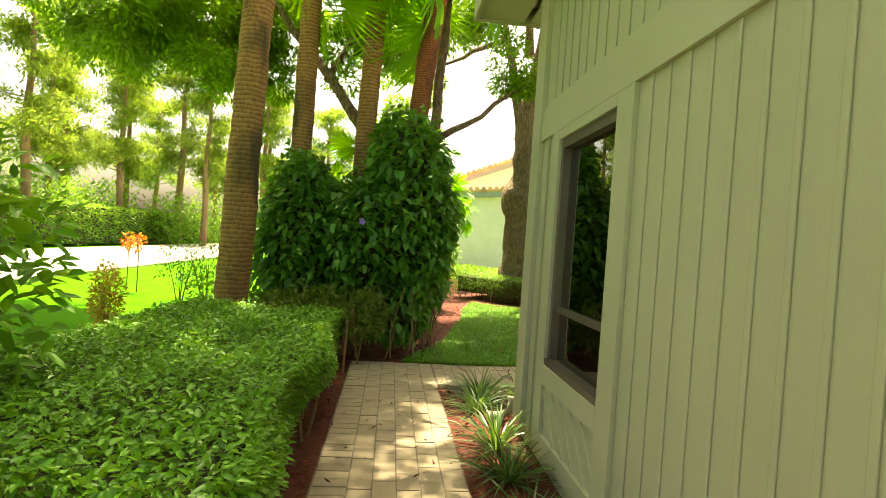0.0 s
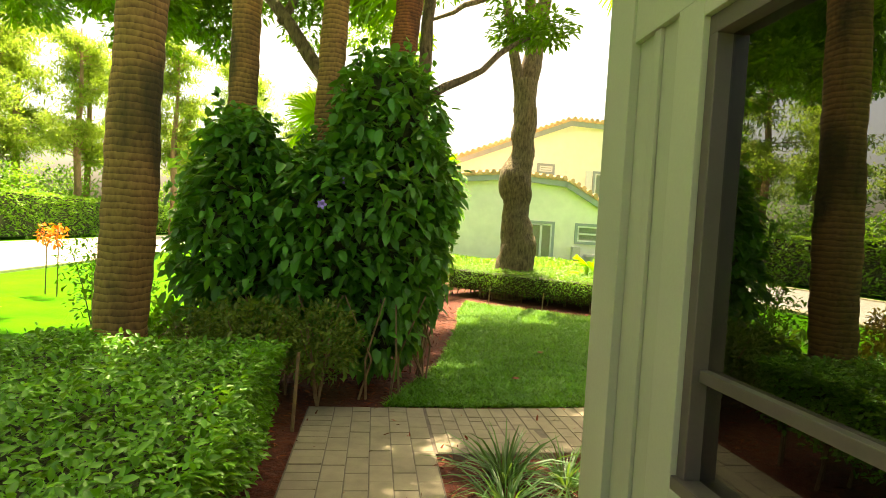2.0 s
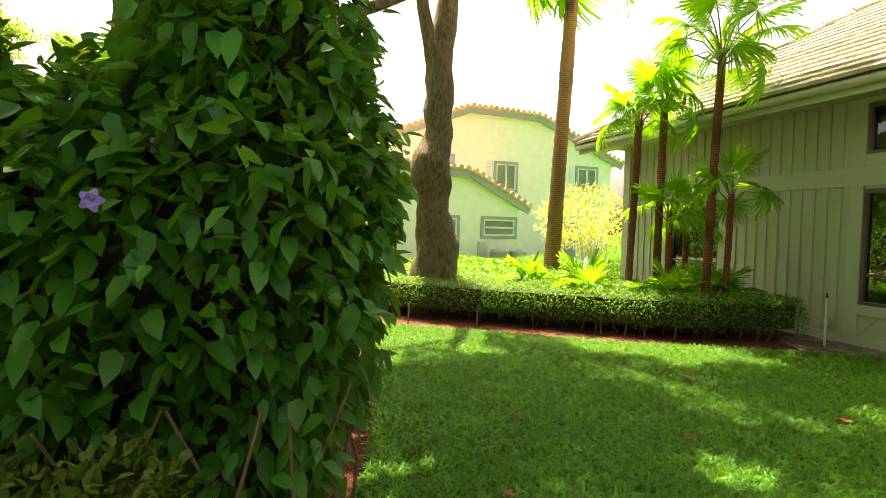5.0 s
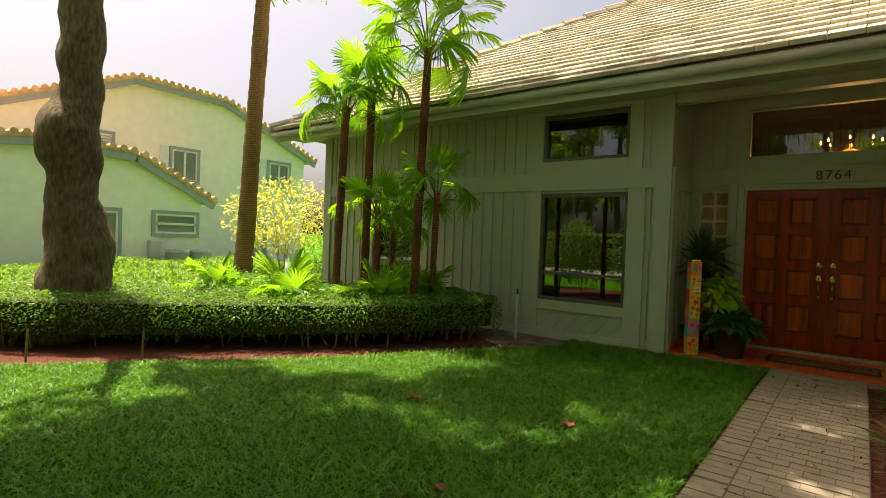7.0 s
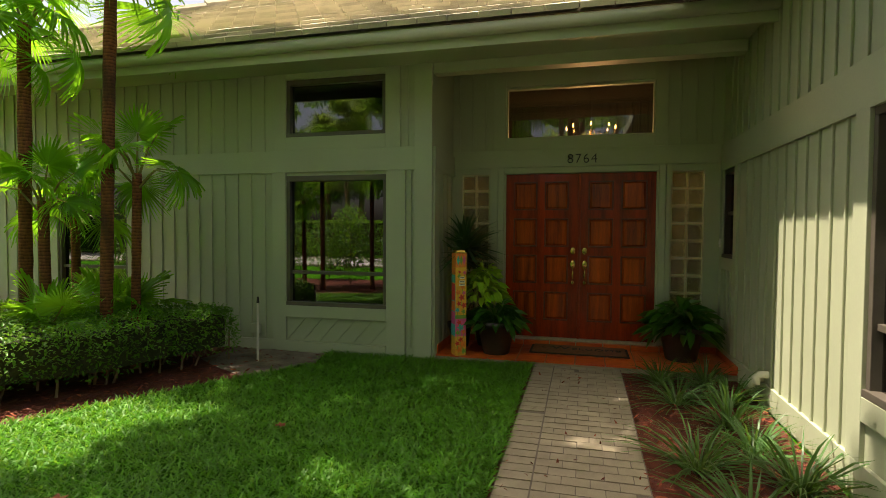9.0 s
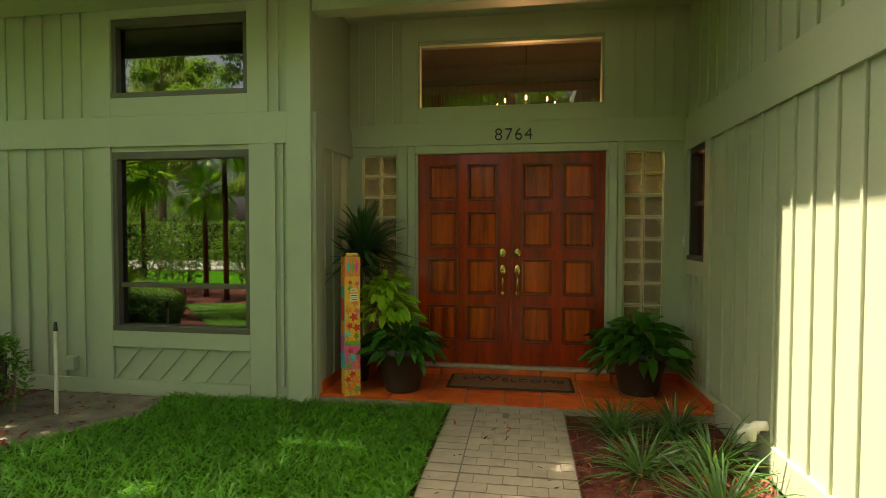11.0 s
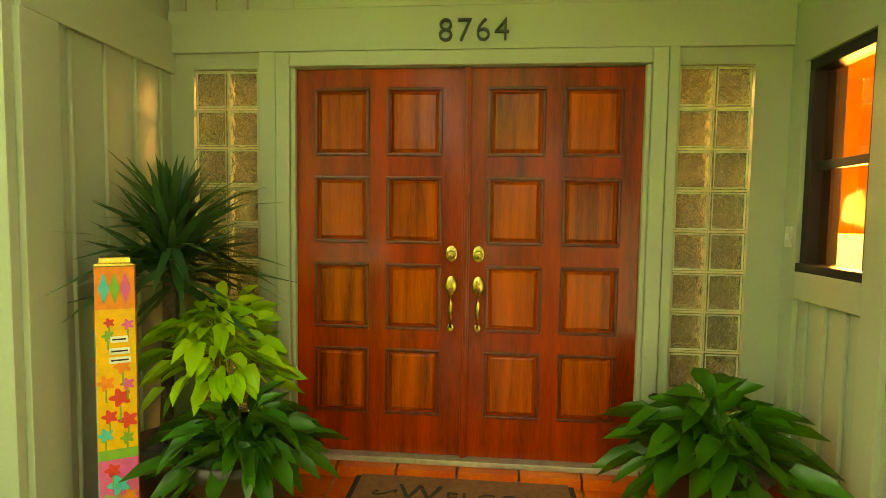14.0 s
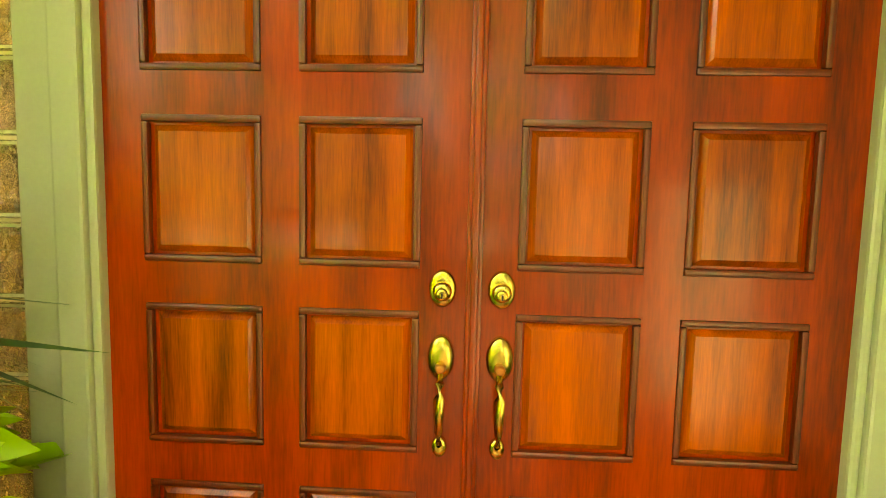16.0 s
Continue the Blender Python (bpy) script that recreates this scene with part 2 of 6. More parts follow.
HEDGE_A = leaf_mat("glossy_hedge_leaf", (0.025, 0.13, 0.006), (0.13, 0.38, 0.018), 0.4, 0.3)
HEDGE_B = leaf_mat("small_hedge_leaf", (0.02, 0.10, 0.006), (0.10, 0.30, 0.014), 0.4, 0.42)
VINE = leaf_mat("dark_vine_leaf", (0.016, 0.095, 0.012), (0.088, 0.33, 0.035), 0.42, 0.35)
OAK = leaf_mat("oak_leaf", (0.035, 0.13, 0.006), (0.13, 0.32, 0.012), 0.45, 0.6)
PINE = leaf_mat("pine_needle", (0.09, 0.17, 0.02), (0.32, 0.38, 0.06), 0.6, 0.5)
FAN = leaf_mat("fan_palm_leaf", (0.035, 0.17, 0.008), (0.17, 0.46, 0.025), 0.38, 0.66, (0.40, 0.68, 0.03))
COVER = leaf_mat("sunny_groundcover_leaf", (0.04, 0.16, 0.010), (0.19, 0.40, 0.03), 0.5, 0.4)
GRASS = leaf_mat("grass_blade", (0.010, 0.075, 0.002), (0.11, 0.36, 0.012), 0.5, 0.4)
LILY = leaf_mat("strappy_border_grass", (0.012, 0.055, 0.010), (0.065, 0.16, 0.04), 0.42, 0.3)
PEACE = leaf_mat("peace_lily_leaf", (0.008, 0.065, 0.006), (0.04, 0.19, 0.015), 0.35, 0.25)
LIME = leaf_mat("lime_variegated_leaf", (0.12, 0.42, 0.015), (0.55, 0.78, 0.07), 0.42, 0.3)
YUCCA = leaf_mat("yucca_leaf", (0.015, 0.06, 0.025), (0.04, 0.12, 0.04), 0.4, 0.2)
YELLOW = leaf_mat("golden_shrub_leaf", (0.45, 0.30, 0.03), (0.7, 0.5, 0.08), 0.5, 0.3, (0.8, 0.6, 0.1))
RUSTY = leaf_mat("rusty_shrub_leaf", (0.03, 0.12, 0.010), (0.17, 0.20, 0.03), 0.5, 0.35)
BLOSSOM = leaf_mat("sunny_shrub_leaf", (0.25, 0.35, 0.05), (0.6, 0.6, 0.15), 0.5, 0.5, (0.8, 0.7, 0.1))
PURPLE = surface("lilac_petal", (0.35, 0.22, 0.75), 0.6, 0.15, 30, 80, 0)
POT = surface("dark_brown_pot", (0.035, 0.026, 0.02), 0.55, 0.2, 6, 80, 0.15)
BLACK = surface("black_metal", (0.015, 0.014, 0.013), 0.45, 0.2, 10, 80, 0.05)
MAT = surface("brown_coir_mat", (0.16, 0.065, 0.03), 0.95, 0.25, 30, 220, 0.8, second=(0.25, 0.11, 0.05), depth=0.01)
MATEDGE = surface("dark_mat_border", (0.035, 0.025, 0.018), 0.95, 0.25, 30, 220, 0.8, depth=0.01)
PVC = surface("cream_plastic_pipe", (0.6, 0.58, 0.48), 0.5, 0.1, 10, 80, 0.05)


# ---------- building helpers ----------
def finish(ob, mat, parent, label):
    if mat:
        ob.data.materials.append(mat)
    if parent is not None:
        ob.parent = parent
        if parent.data is None:
            ob.matrix_parent_inverse = Matrix.Translation(-Vector(parent.location))
    if label:
        ob["label"] = label
    return ob


def part(name, bm, mat, parent=None, label="", smooth=False):
    me = bpy.data.meshes.new(name)
    bm.normal_update()
    bm.to_mesh(me)
    bm.free()
    if smooth:
        me.polygons.foreach_set("use_smooth", [True] * len(me.polygons))
    return finish(new(name, me), mat, parent, label)


def sheet(name, verts, faces, mat, parent=None, label="", smooth=False):
    me = bpy.data.meshes.new(name)
    verts, faces = np.asarray(verts, np.float32), np.asarray(faces, np.int32)
    n, k = faces.shape
    me.vertices.add(len(verts))
    me.vertices.foreach_set("co", verts.ravel())
    me.loops.add(n * k)
    me.loops.foreach_set("vertex_index", faces.ravel())
    me.polygons.add(n)
    me.polygons.foreach_set("loop_start", np.arange(0, n * k, k, dtype=np.int32))
    if smooth:
        me.polygons.foreach_set("use_smooth", np.ones(n, bool))
    me.update(calc_edges=True)
    return finish(new(name, me), mat, parent, label)


def thing(name, at, label, category, group="", kind=""):
    ob = new(name)
    ob.location = at
    ob.empty_display_size = 0.1
    return tagged(ob, label, category, group, kind)


def box(bm, x0, x1, y0, y1, z0, z1, bevel=0.0):
    r = bmesh.ops.create_cube(bm, size=1, matrix=Matrix.Translation(((x0 + x1) / 2, (y0 + y1) / 2, (z0 + z1) / 2)) @ Matrix.Diagonal((x1 - x0, y1 - y0, z1 - z0, 1)))
    if bevel:
        edges = list({e for v in r["verts"] for e in v.link_edges})
        bmesh.ops.bevel(bm, geom=edges, offset=bevel, segments=2, profile=0.6, affect="EDGES")
    return bm


def boxes(*rows, bevel=0.0):
    bm = bmesh.new()
    for r in rows:
        box(bm, *r, bevel=bevel)
    return bm


def tube(bm, pts, radii, sides=8, wobble=0.0):
    """A tapered limb along a line of points."""
    rings = []
    for i, (p, r) in enumerate(zip(pts, radii)):
        p = Vector(p)
        d = (Vector(pts[min(i + 1, len(pts) - 1)]) - Vector(pts[max(i - 1, 0)])).normalized()
        u = d.orthogonal().normalized() if abs(d.z) < 0.9 else Vector((1, 0, 0))
        v = d.cross(u).normalized()
        u = v.cross(d)
        rings.append([bm.verts.new(p + (u * math.cos(a) + v * math.sin(a)) * r * (1 + wobble * noise.noise(p * 2.5 + Vector((a, 0, 0))))) for a in (2 * math.pi * k / sides for k in range(sides))])
    for a, b in zip(rings, rings[1:]):
        for k in range(sides):
            bm.faces.new((a[k], a[(k + 1) % sides], b[(k + 1) % sides], b[k]))
    bm.faces.new(rings[0][::-1])
    bm.faces.new(rings[-1])
    return bm


def lathe(bm, at, rows, sides=24):
    rings = [[bm.verts.new((at[0] + r * math.cos(a), at[1] + r * math.sin(a), at[2] + z)) for a in (2 * math.pi * k / sides for k in range(sides))] for r, z in rows]
    for a, b in zip(rings, rings[1:]):
        for k in range(sides):
            bm.faces.new((a[k], a[(k + 1) % sides], b[(k + 1) % sides], b[k]))
    bm.faces.new(rings[0][::-1])
    bm.faces.new(rings[-1])
    return bm


def unit(v):
    return v / np.maximum(np.linalg.norm(v, axis=1, keepdims=True), 1e-9)


def leaves(name, P, D, length, width, mat, parent, label="", fold=0.15, droop=0.15, stuff=True):
    """A crowd of folded leaves: base points P, directions D."""
    n = len(P)
    D = unit(D)
    S = unit(np.cross(D, rng.normal(size=(n, 3)) * 0.35 + np.array([0, 0, 1.0])))
    U = np.cross(S, D)
    Ls = (length * rng.uniform(0.65, 1.25, n))[:, None]
    W = width * Ls
    down = np.array([0, 0, -1.0])
    v = np.stack([P, P + D * Ls * 0.3 + S * W * 0.42 + U * W * fold, P + D * Ls * 0.68 + S * W * 0.36 + U * W * fold + down * Ls * droop * 0.5, P + D * Ls + down * Ls * droop,
                  P + D * Ls * 0.68 - S * W * 0.36 + U * W * fold + down * Ls * droop * 0.5, P + D * Ls * 0.3 - S * W * 0.42 + U * W * fold], 1).reshape(-1, 3)
    k = np.arange(n)[:, None] * 6
    f = np.stack([k + [0, 1, 2], k + [0, 2, 3], k + [0, 3, 4], k + [0, 4, 5]], 1).reshape(-1, 3)
    ob = sheet(name, v, f, mat, parent, label)
    if stuff:
        ob["kind"] = "stuff"
    return ob


def blades(name, P, D, length, width, mat, parent, bend=0.5, label=""):
    """A crowd of strap leaves that arch over; three joints each."""
    n = len(P)
    D = unit(D)
    S = unit(np.cross(D, np.array([0, 0, 1.0]) + rng.normal(size=(n, 3)) * 0.2))
    Ls = (length * rng.uniform(0.6, 1.2, n))[:, None]
    out = unit(D * np.array([1, 1, 0.0]) + 1e-6)
    B = bend * rng.uniform(0.4, 1.3, n)[:, None]
    W = width * rng.uniform(0.7, 1.2, n)[:, None]
    rows = []
    for t, w in ((0, 0.7), (0.35, 1.0), (0.7, 0.75)):
        c = P + D * Ls * t + out * Ls * B * t * t * 0.8 - np.array([0, 0, 1.0]) * Ls * B * t * t * 0.7
        rows += [c - S * W * w / 2, c + S * W * w / 2]
    rows.append(P + D * Ls + out * Ls * B * 0.8 - np.array([0, 0, 1.0]) * Ls * B * 0.75)
    v = np.stack(rows, 1).reshape(-1, 3)
    k = np.arange(n)[:, None] * 7
    f = np.stack([k + q for q in ([0, 1, 3], [0, 3, 2], [2, 3, 5], [2, 5, 4], [4, 5, 6])], 1).reshape(-1, 3)
    ob = sheet(name, v, f, mat, parent, label)
    ob["kind"] = "stuff"
    return ob


def ground_z(x, y):
    return 0.15 * np.clip((x - 1.0) / 6.0, 0, 1)


def inside(poly, x, y):
    ok = np.zeros(len(x), bool)
    for (x0, y0), (x1, y1) in zip(poly, poly[1:] + poly[:1]):
        if y0 != y1:
            ok ^= ((y0 > y) != (y1 > y)) & (x < (x1 - x0) * (y - y0) / (y1 - y0) + x0)
    return ok


def area(name, poly, mat, lift, step, lump=0.0, label="", category="", kind="structure"):
    """A piece of ground inside an outline, laid a little above the sheet."""
    bm = bmesh.new()
    vs = [bm.verts.new((x, y, 0)) for x, y in poly]
    bm.faces.new(vs)
    xs, ys = [p[0] for p in poly], [p[1] for p in poly]
    for k in range(1, int((max(xs) - min(xs)) / step) + 1):
        bmesh.ops.bisect_plane(bm, geom=bm.verts[:] + bm.edges[:] + bm.faces[:], plane_co=(min(xs) + k * step, 0, 0), plane_no=(1, 0, 0))
    for k in range(1, int((max(ys) - min(ys)) / step) + 1):
        bmesh.ops.bisect_plane(bm, geom=bm.verts[:] + bm.edges[:] + bm.faces[:], plane_co=(0, min(ys) + k * step, 0), plane_no=(0, 1, 0))
    bmesh.ops.triangulate(bm, faces=bm.faces[:])
    for v in bm.verts:
        v.co.z = float(ground_z(v.co.x, v.co.y)) + lift + lump * noise.noise(v.co * 2.3)
    ob = part(name, bm, mat, smooth=True)
    return tagged(ob, label, category, "", kind)


# ---------- ground ----------
gx = np.concatenate([[-400, -120, -40, -20, -16], np.arange(-14, 12.1, 1.0), [16, 25, 60, 150, 400]])
gy = np.concatenate([[-400, -100, -30, -12], np.arange(-8, 22.1, 1.0), [30, 60, 150, 400]])
GX, GY = np.meshgrid(gx, gy)
V = np.stack([GX.ravel(), GY.ravel(), ground_z(GX.ravel(), GY.ravel()) - 0.06], 1)
idx = np.arange(GX.size).reshape(GX.shape)
Fq = np.stack([idx[:-1, :-1], idx[:-1, 1:], idx[1:, 1:], idx[1:, :-1]], -1).reshape(-1, 4)
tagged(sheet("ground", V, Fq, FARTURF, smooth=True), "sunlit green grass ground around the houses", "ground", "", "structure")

BED = [(-2.3, -6), (1.2, -6), (1.2, 4.35), (8.9, 4.35), (8.9, 22), (-1.5, 22), (-2.6, 12), (-2.3, 4)]
area("mulch_bed", BED, MULCH, -0.02, 0.5, 0.03, "red shredded wood mulch around the planting", "mulch")
LAWN = [(0.28, 6.36), (0.45, 6.75), (0.62, 7.15), (0.92, 7.8), (1.15, 8.8), (1.45, 10.0), (1.72, 11.6), (2.1, 12.9), (2.3, 12.55), (3.1, 11.86), (4.0, 11.1), (4.9, 10.3), (5.85, 9.68),
        (6.7, 9.1), (7.3, 8.62), (7.84, 8.75), (7.84, 7.4), (7.9, 6.36)]
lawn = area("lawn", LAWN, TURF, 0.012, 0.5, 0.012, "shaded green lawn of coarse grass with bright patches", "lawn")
area("bare_soil", [(6.75, 9.12), (7.3, 8.66), (7.82, 8.78), (7.86, 10.0), (7.2, 10.0), (6.9, 9.5)], SOIL, 0.0, 0.25, 0.02, "bare sandy soil patch beside the wall", "soil")

n = 150000
X, Y = rng.uniform(0.2, 7.9, n), 6.34 + (13.0 - 6.34) * rng.uniform(0, 1, n) ** 1.35
k = inside(LAWN, X, Y)
X, Y = X[k], Y[k]
P = np.stack([X, Y, ground_z(X, Y) + 0.005], 1)
blades("grass", P, rng.normal(size=(len(P), 3)) * [0.45, 0.45, 0.12] + [0, 0, 1], 0.085, 0.0105, GRASS, lawn, 0.6)
n = 16000
X, Y = rng.uniform(-2.2, 8.6, n), rng.uniform(0.6, 12, n)
k = ~inside(LAWN, X, Y)
X, Y = X[k], Y[k]
P = np.stack([X, Y, ground_z(X, Y) + 0.0], 1)
chips = leaves("mulch_chips", P, rng.normal(size=(len(P), 3)) * [1, 1, 0.2] + [0, 0, 0.15], 0.07, 0.25, CHIP, None, fold=0.1)
tagged(chips, "loose red wood chips strewn over the bed", "mulch", "", "stuff")


def fallen_leaf(x, y, s, mat):
    bm = bmesh.new()
    z = float(ground_z(np.array(x), 0)) + 0.05
    pts = [(0, -1, 0), (0.25, -0.6, 0.1), (0.9, -0.5, 0.15), (0.5, 0, 0.05), (0.8, 0.5, 0.2), (0.2, 0.5, 0.1), (0, 1.1, 0.1), (-0.25, 0.5, 0.15), (-0.8, 0.45, 0.1), (-0.5, 0, 0.2), (-0.8, -0.5, 0.05), (-0.25, -0.6, 0.1)]
    c = bm.verts.new((x, y, z))
    vs = [bm.verts.new((x + a * s, y + b * s, z + h * s)) for a, b, h in pts]
    for a, b in zip(vs, vs[1:] + vs[:1]):
        bm.faces.new((c, a, b))
    tagged(part("fallen_leaf", bm, mat), "curled dry brown leaf lying on grass", "leaf", "fallen leaves on the lawn")


DRY = surface("dry_leaf", (0.22, 0.06, 0.02), 0.8, 0.3, 30, 90, 0.2)
for x, y, s in ((4.63, 7.28, 0.07), (4.35, 8.61, 0.07), (1.6, 7.1, 0.05), (3.2, 7.4, 0.05), (2.2, 8.2, 0.05), (5.6, 8.0, 0.05)):
    fallen_leaf(x, y, s, DRY)

tagged(part("road", boxes((-14.3, -8.1, -200, 200, -0.3, -0.03)), ASPHALT), "pale sunlit asphalt street", "road", "", "structure")
for x in (-8.2, -14.4):
    tagged(part("kerb", boxes((x - 0.12, x + 0.12, -200, 200, -0.3, 0.02), bevel=0.02), KERB), "yellowish concrete kerb along the street", "kerb", "", "structure")

# ---------- the house: walls ----------
WX, NY, HX, DX = 1.18, 4.30, 7.90, 8.85
TOP = 3.62


def wall(name, along, face, inner, a0, a1, z0, z1, holes, label):
    """A wall with openings cut through; along is the axis that it runs on."""
    bm = bmesh.new()
    xs = sorted({a0, a1, *[h[0] for h in holes], *[h[1] for h in holes]})
    zs = sorted({z0, z1, *[h[2] for h in holes], *[h[3] for h in holes]})
    lo, hi = min(face, inner), max(face, inner)
    for p, q in zip(xs, xs[1:]):
        for r, t in zip(zs, zs[1:]):
            if any(h[0] <= p and q <= h[1] and h[2] <= r and t <= h[3] for h in holes):
                continue
            if along == "y":
                box(bm, lo, hi, p, q, r, t)
            else:
                box(bm, p, q, lo, hi, r, t)
    bmesh.ops.remove_doubles(bm, verts=bm.verts[:], dist=1e-5)
    return tagged(part(name, bm, SIDING), label, "wall", "", "structure")


W_HOLE = (2.69, 3.63, 0.68, 2.23)
M_HOLE, U_HOLE, F_HOLE = (8.03, 9.32, 0.70, 2.26), (8.04, 9.31, 2.72, 3.40), (11.67, 12.85, 0.70, 2.22)
S_HOLE, N_HOLE = (8.28, 8.74, 1.33, 2.31), (4.35, 5.58, 0.70, 2.32)
D_HOLE, T_HOLE = (4.99, 6.81, 0.28, 2.325), (5.04, 6.79, 2.755, 3.40)
GL_HOLE, GR_HOLE = (7.0, 7.352, 0.28, 2.325), (4.495, 4.847, 0.28, 2.325)
LBL = "sage green painted vertical board siding wall"
wall_west = wall("wall_west", "y", WX, WX + 0.16, -9, NY, -0.1, TOP, [W_HOLE], LBL)
wall_north = wall("wall_north", "x", NY, NY - 0.16, WX + 0.16, DX + 0.2, -0.1, TOP, [S_HOLE, N_HOLE], LBL)
wall_main = wall("wall_main", "y", HX, HX + 0.16, 7.48, 14.3, -0.1, TOP, [M_HOLE, U_HOLE, F_HOLE], LBL)
wall_door = wall("wall_door", "y", DX, DX + 0.2, NY, 7.48, -0.1, TOP, [D_HOLE, T_HOLE, GL_HOLE, GR_HOLE], "sage green flat painted wall around the entrance")
wall_porch = wall("wall_porch", "x", 7.48, 7.64, HX + 0.16, DX + 0.2, -0.1, TOP, [], "sage green porch side wall")
wall_end = wall("wall_end", "x", 14.3, 14.14, HX + 0.16, 16, -0.1, TOP, [], LBL)


def trims(name, host, rows, bevel=0.004):
    for r in rows:
        part(name, boxes(r, bevel=bevel), TRIM, host)


def battens(host, along, face, sign, a0, a1, z0, z1, skip=(), step=0.203, w=0.05, d=0.018):
    """Narrow upright strips over the board joints."""
    a = a0
    while a < a1 - 0.02:
        if not any(p - 0.06 < a < q + 0.06 for p, q in skip):
            bm = bmesh.new()
            lo, hi = sorted((face, face + sign * d))
            if along == "y":
                box(bm, lo, hi, a - w / 2, a + w / 2, z0, z1, bevel=0.005)
            else:
                box(bm, a - w / 2, a + w / 2, lo, hi, z0, z1, bevel=0.005)
            part("board_strip", bm, SIDING, host)
        a += step


e = 0.028
# main wall: band, corner post, window casings, foot board
trims("trim", wall_main, [
    (HX - e, HX, 7.49, 14.3, 2.30, 2.56), (HX - e - 0.012, HX, 7.481, 7.69, 0.1, TOP), (HX - e, HX, 7.80, 8.03, 0.1, 2.30), (HX - e, HX, 9.32, 9.5, 0.1, 2.30),
    (HX - e, HX, 8.03, 9.32, 0.56, 0.70), (HX - e, HX, 7.86, 8.04, 2.56, TOP), (HX - e, HX, 9.31, 9.48, 2.56, TOP), (HX - e, HX, 8.04, 9.31, 3.40, TOP),
    (HX - e, HX, 8.04, 9.31, 2.56, 2.72), (HX - e - 0.01, HX, 8.03, 9.32, 0.14, 0.27), (HX - e, HX, 9.5, 14.3, 0.14, 0.27),
    (HX - e, HX, 11.5, 11.67, 0.27, 2.30), (HX - e, HX, 12.85, 13.02, 0.27, 2.30), (HX - e, HX, 11.67, 12.85, 0.56, 0.70), (HX - e - 0.012, HX, 14.1, 14.299, 0.1, TOP)])
battens(wall_main, "y", HX, -1, 9.62, 14.1, 0.27, 2.30, [(11.5, 13.02)], 0.19, 0.028)
battens(wall_main, "y", HX, -1, 9.62, 14.1, 2.56, TOP, [], 0.19, 0.028)
battens(wall_main, "y", HX, -1, 7.745, 7.80, 0.27, 2.30, [], 0.2, 0.03)
battens(wall_main, "y", HX, -1, 7.78, 7.83, 2.56, TOP, [], 0.2, 0.03)
for j in range(6):
    bm = boxes((-0.007, 0.007, -0.012, 0.012, -0.22, 0.22))
    bmesh.ops.transform(bm, matrix=pose(HX - 0.006, 8.13 + 0.215 * j, 0.415, 42, 0, 0), verts=bm.verts[:])
    part("diagonal_strip", bm, SIDING, wall_main)
# wing, west face
trims("trim", wall_west, [
    (WX - e, WX, -9, NY - 0.001, 2.30, 2.56), (WX - e - 0.012, WX, NY - 0.2, NY + 0.03, 0.08, TOP), (WX - e, WX, 3.63, 3.78, 0.1, 2.30), (WX - e, WX, 2.50, 2.69, 0.1, 2.30),
    (WX - e, WX, 2.69, 3.63, 0.54, 0.68), (WX - e, WX, 2.69, 3.63, 2.23, 2.30), (WX - e, WX, 2.69, 3.63, 0.08, 0.2), (WX - e, WX, -9, 2.5, 0.05, 0.2)])
battens(wall_west, "y", WX, -1, -1.124, 2.45, 0.2, 2.30, [], 0.152, 0.03, 0.008)
battens(wall_west, "y", WX, -1, -1.124, 4.05, 2.56, TOP, [], 0.152, 0.03, 0.008)
battens(wall_west, "y", WX, -1, 3.94, 4.05, 0.1, 2.30, [], 0.2)
for j in range(5):
    bm = boxes((-0.007, 0.007, -0.012, 0.012, -0.25, 0.25))
    bmesh.ops.transform(bm, matrix=pose(WX - 0.006, 2.8 + 0.18 * j, 0.37, -42, 0, 0), verts=bm.verts[:])
    part("diagonal_strip", bm, SIDING, wall_west)
# wing, north face
trims("trim", wall_north, [
    (WX + 0.001, DX, NY, NY + e, 2.305, 2.60), (WX + 0.001, DX, NY, NY + e, 0.12, 0.32), (S_HOLE[0] - 0.12, S_HOLE[0], NY, NY + e, 0.32, 2.32), (S_HOLE[1], DX, NY, NY + e, 0.32, 2.32),
    (S_HOLE[0], S_HOLE[1], NY, NY + e, 1.20, 1.33), (N_HOLE[1], N_HOLE[1] + 0.16, NY, NY + e, 0.32, 2.32), (N_HOLE[0] - 0.16, N_HOLE[0], NY, NY + e, 0.32, 2.32), (N_HOLE[0], N_HOLE[1], NY, NY + e, 0.56, 0.70)])
battens(wall_north, "x", NY, 1, 1.4, 8.1, 0.32, 2.32, [(N_HOLE[0] - 0.16, N_HOLE[1] + 0.16)], 0.203, 0.022)
battens(wall_north, "x", NY, 1, 1.4, 8.7, 2.60, TOP, [], 0.203, 0.022)
battens(wall_north, "x", NY, 1, 8.38, 8.7, 0.32, 1.20, [], 0.14, 0.015)
# door wall
trims("trim", wall_door, [
    (DX - e, DX, NY + 0.03, 7.47, 2.405, 2.62), (DX - e, DX, 6.89, 6.98, 0.28, 2.405), (DX - e, DX, 4.86, 4.91, 0.28, 2.405), (DX - e, DX, 4.90, 5.04, 2.62, TOP), (DX - e, DX, 6.79, 6.95, 2.62, TOP),
    (DX - e, DX, 5.04, 6.79, 2.62, 2.755), (DX - e, DX, 5.04, 6.79, 3.40, TOP)])
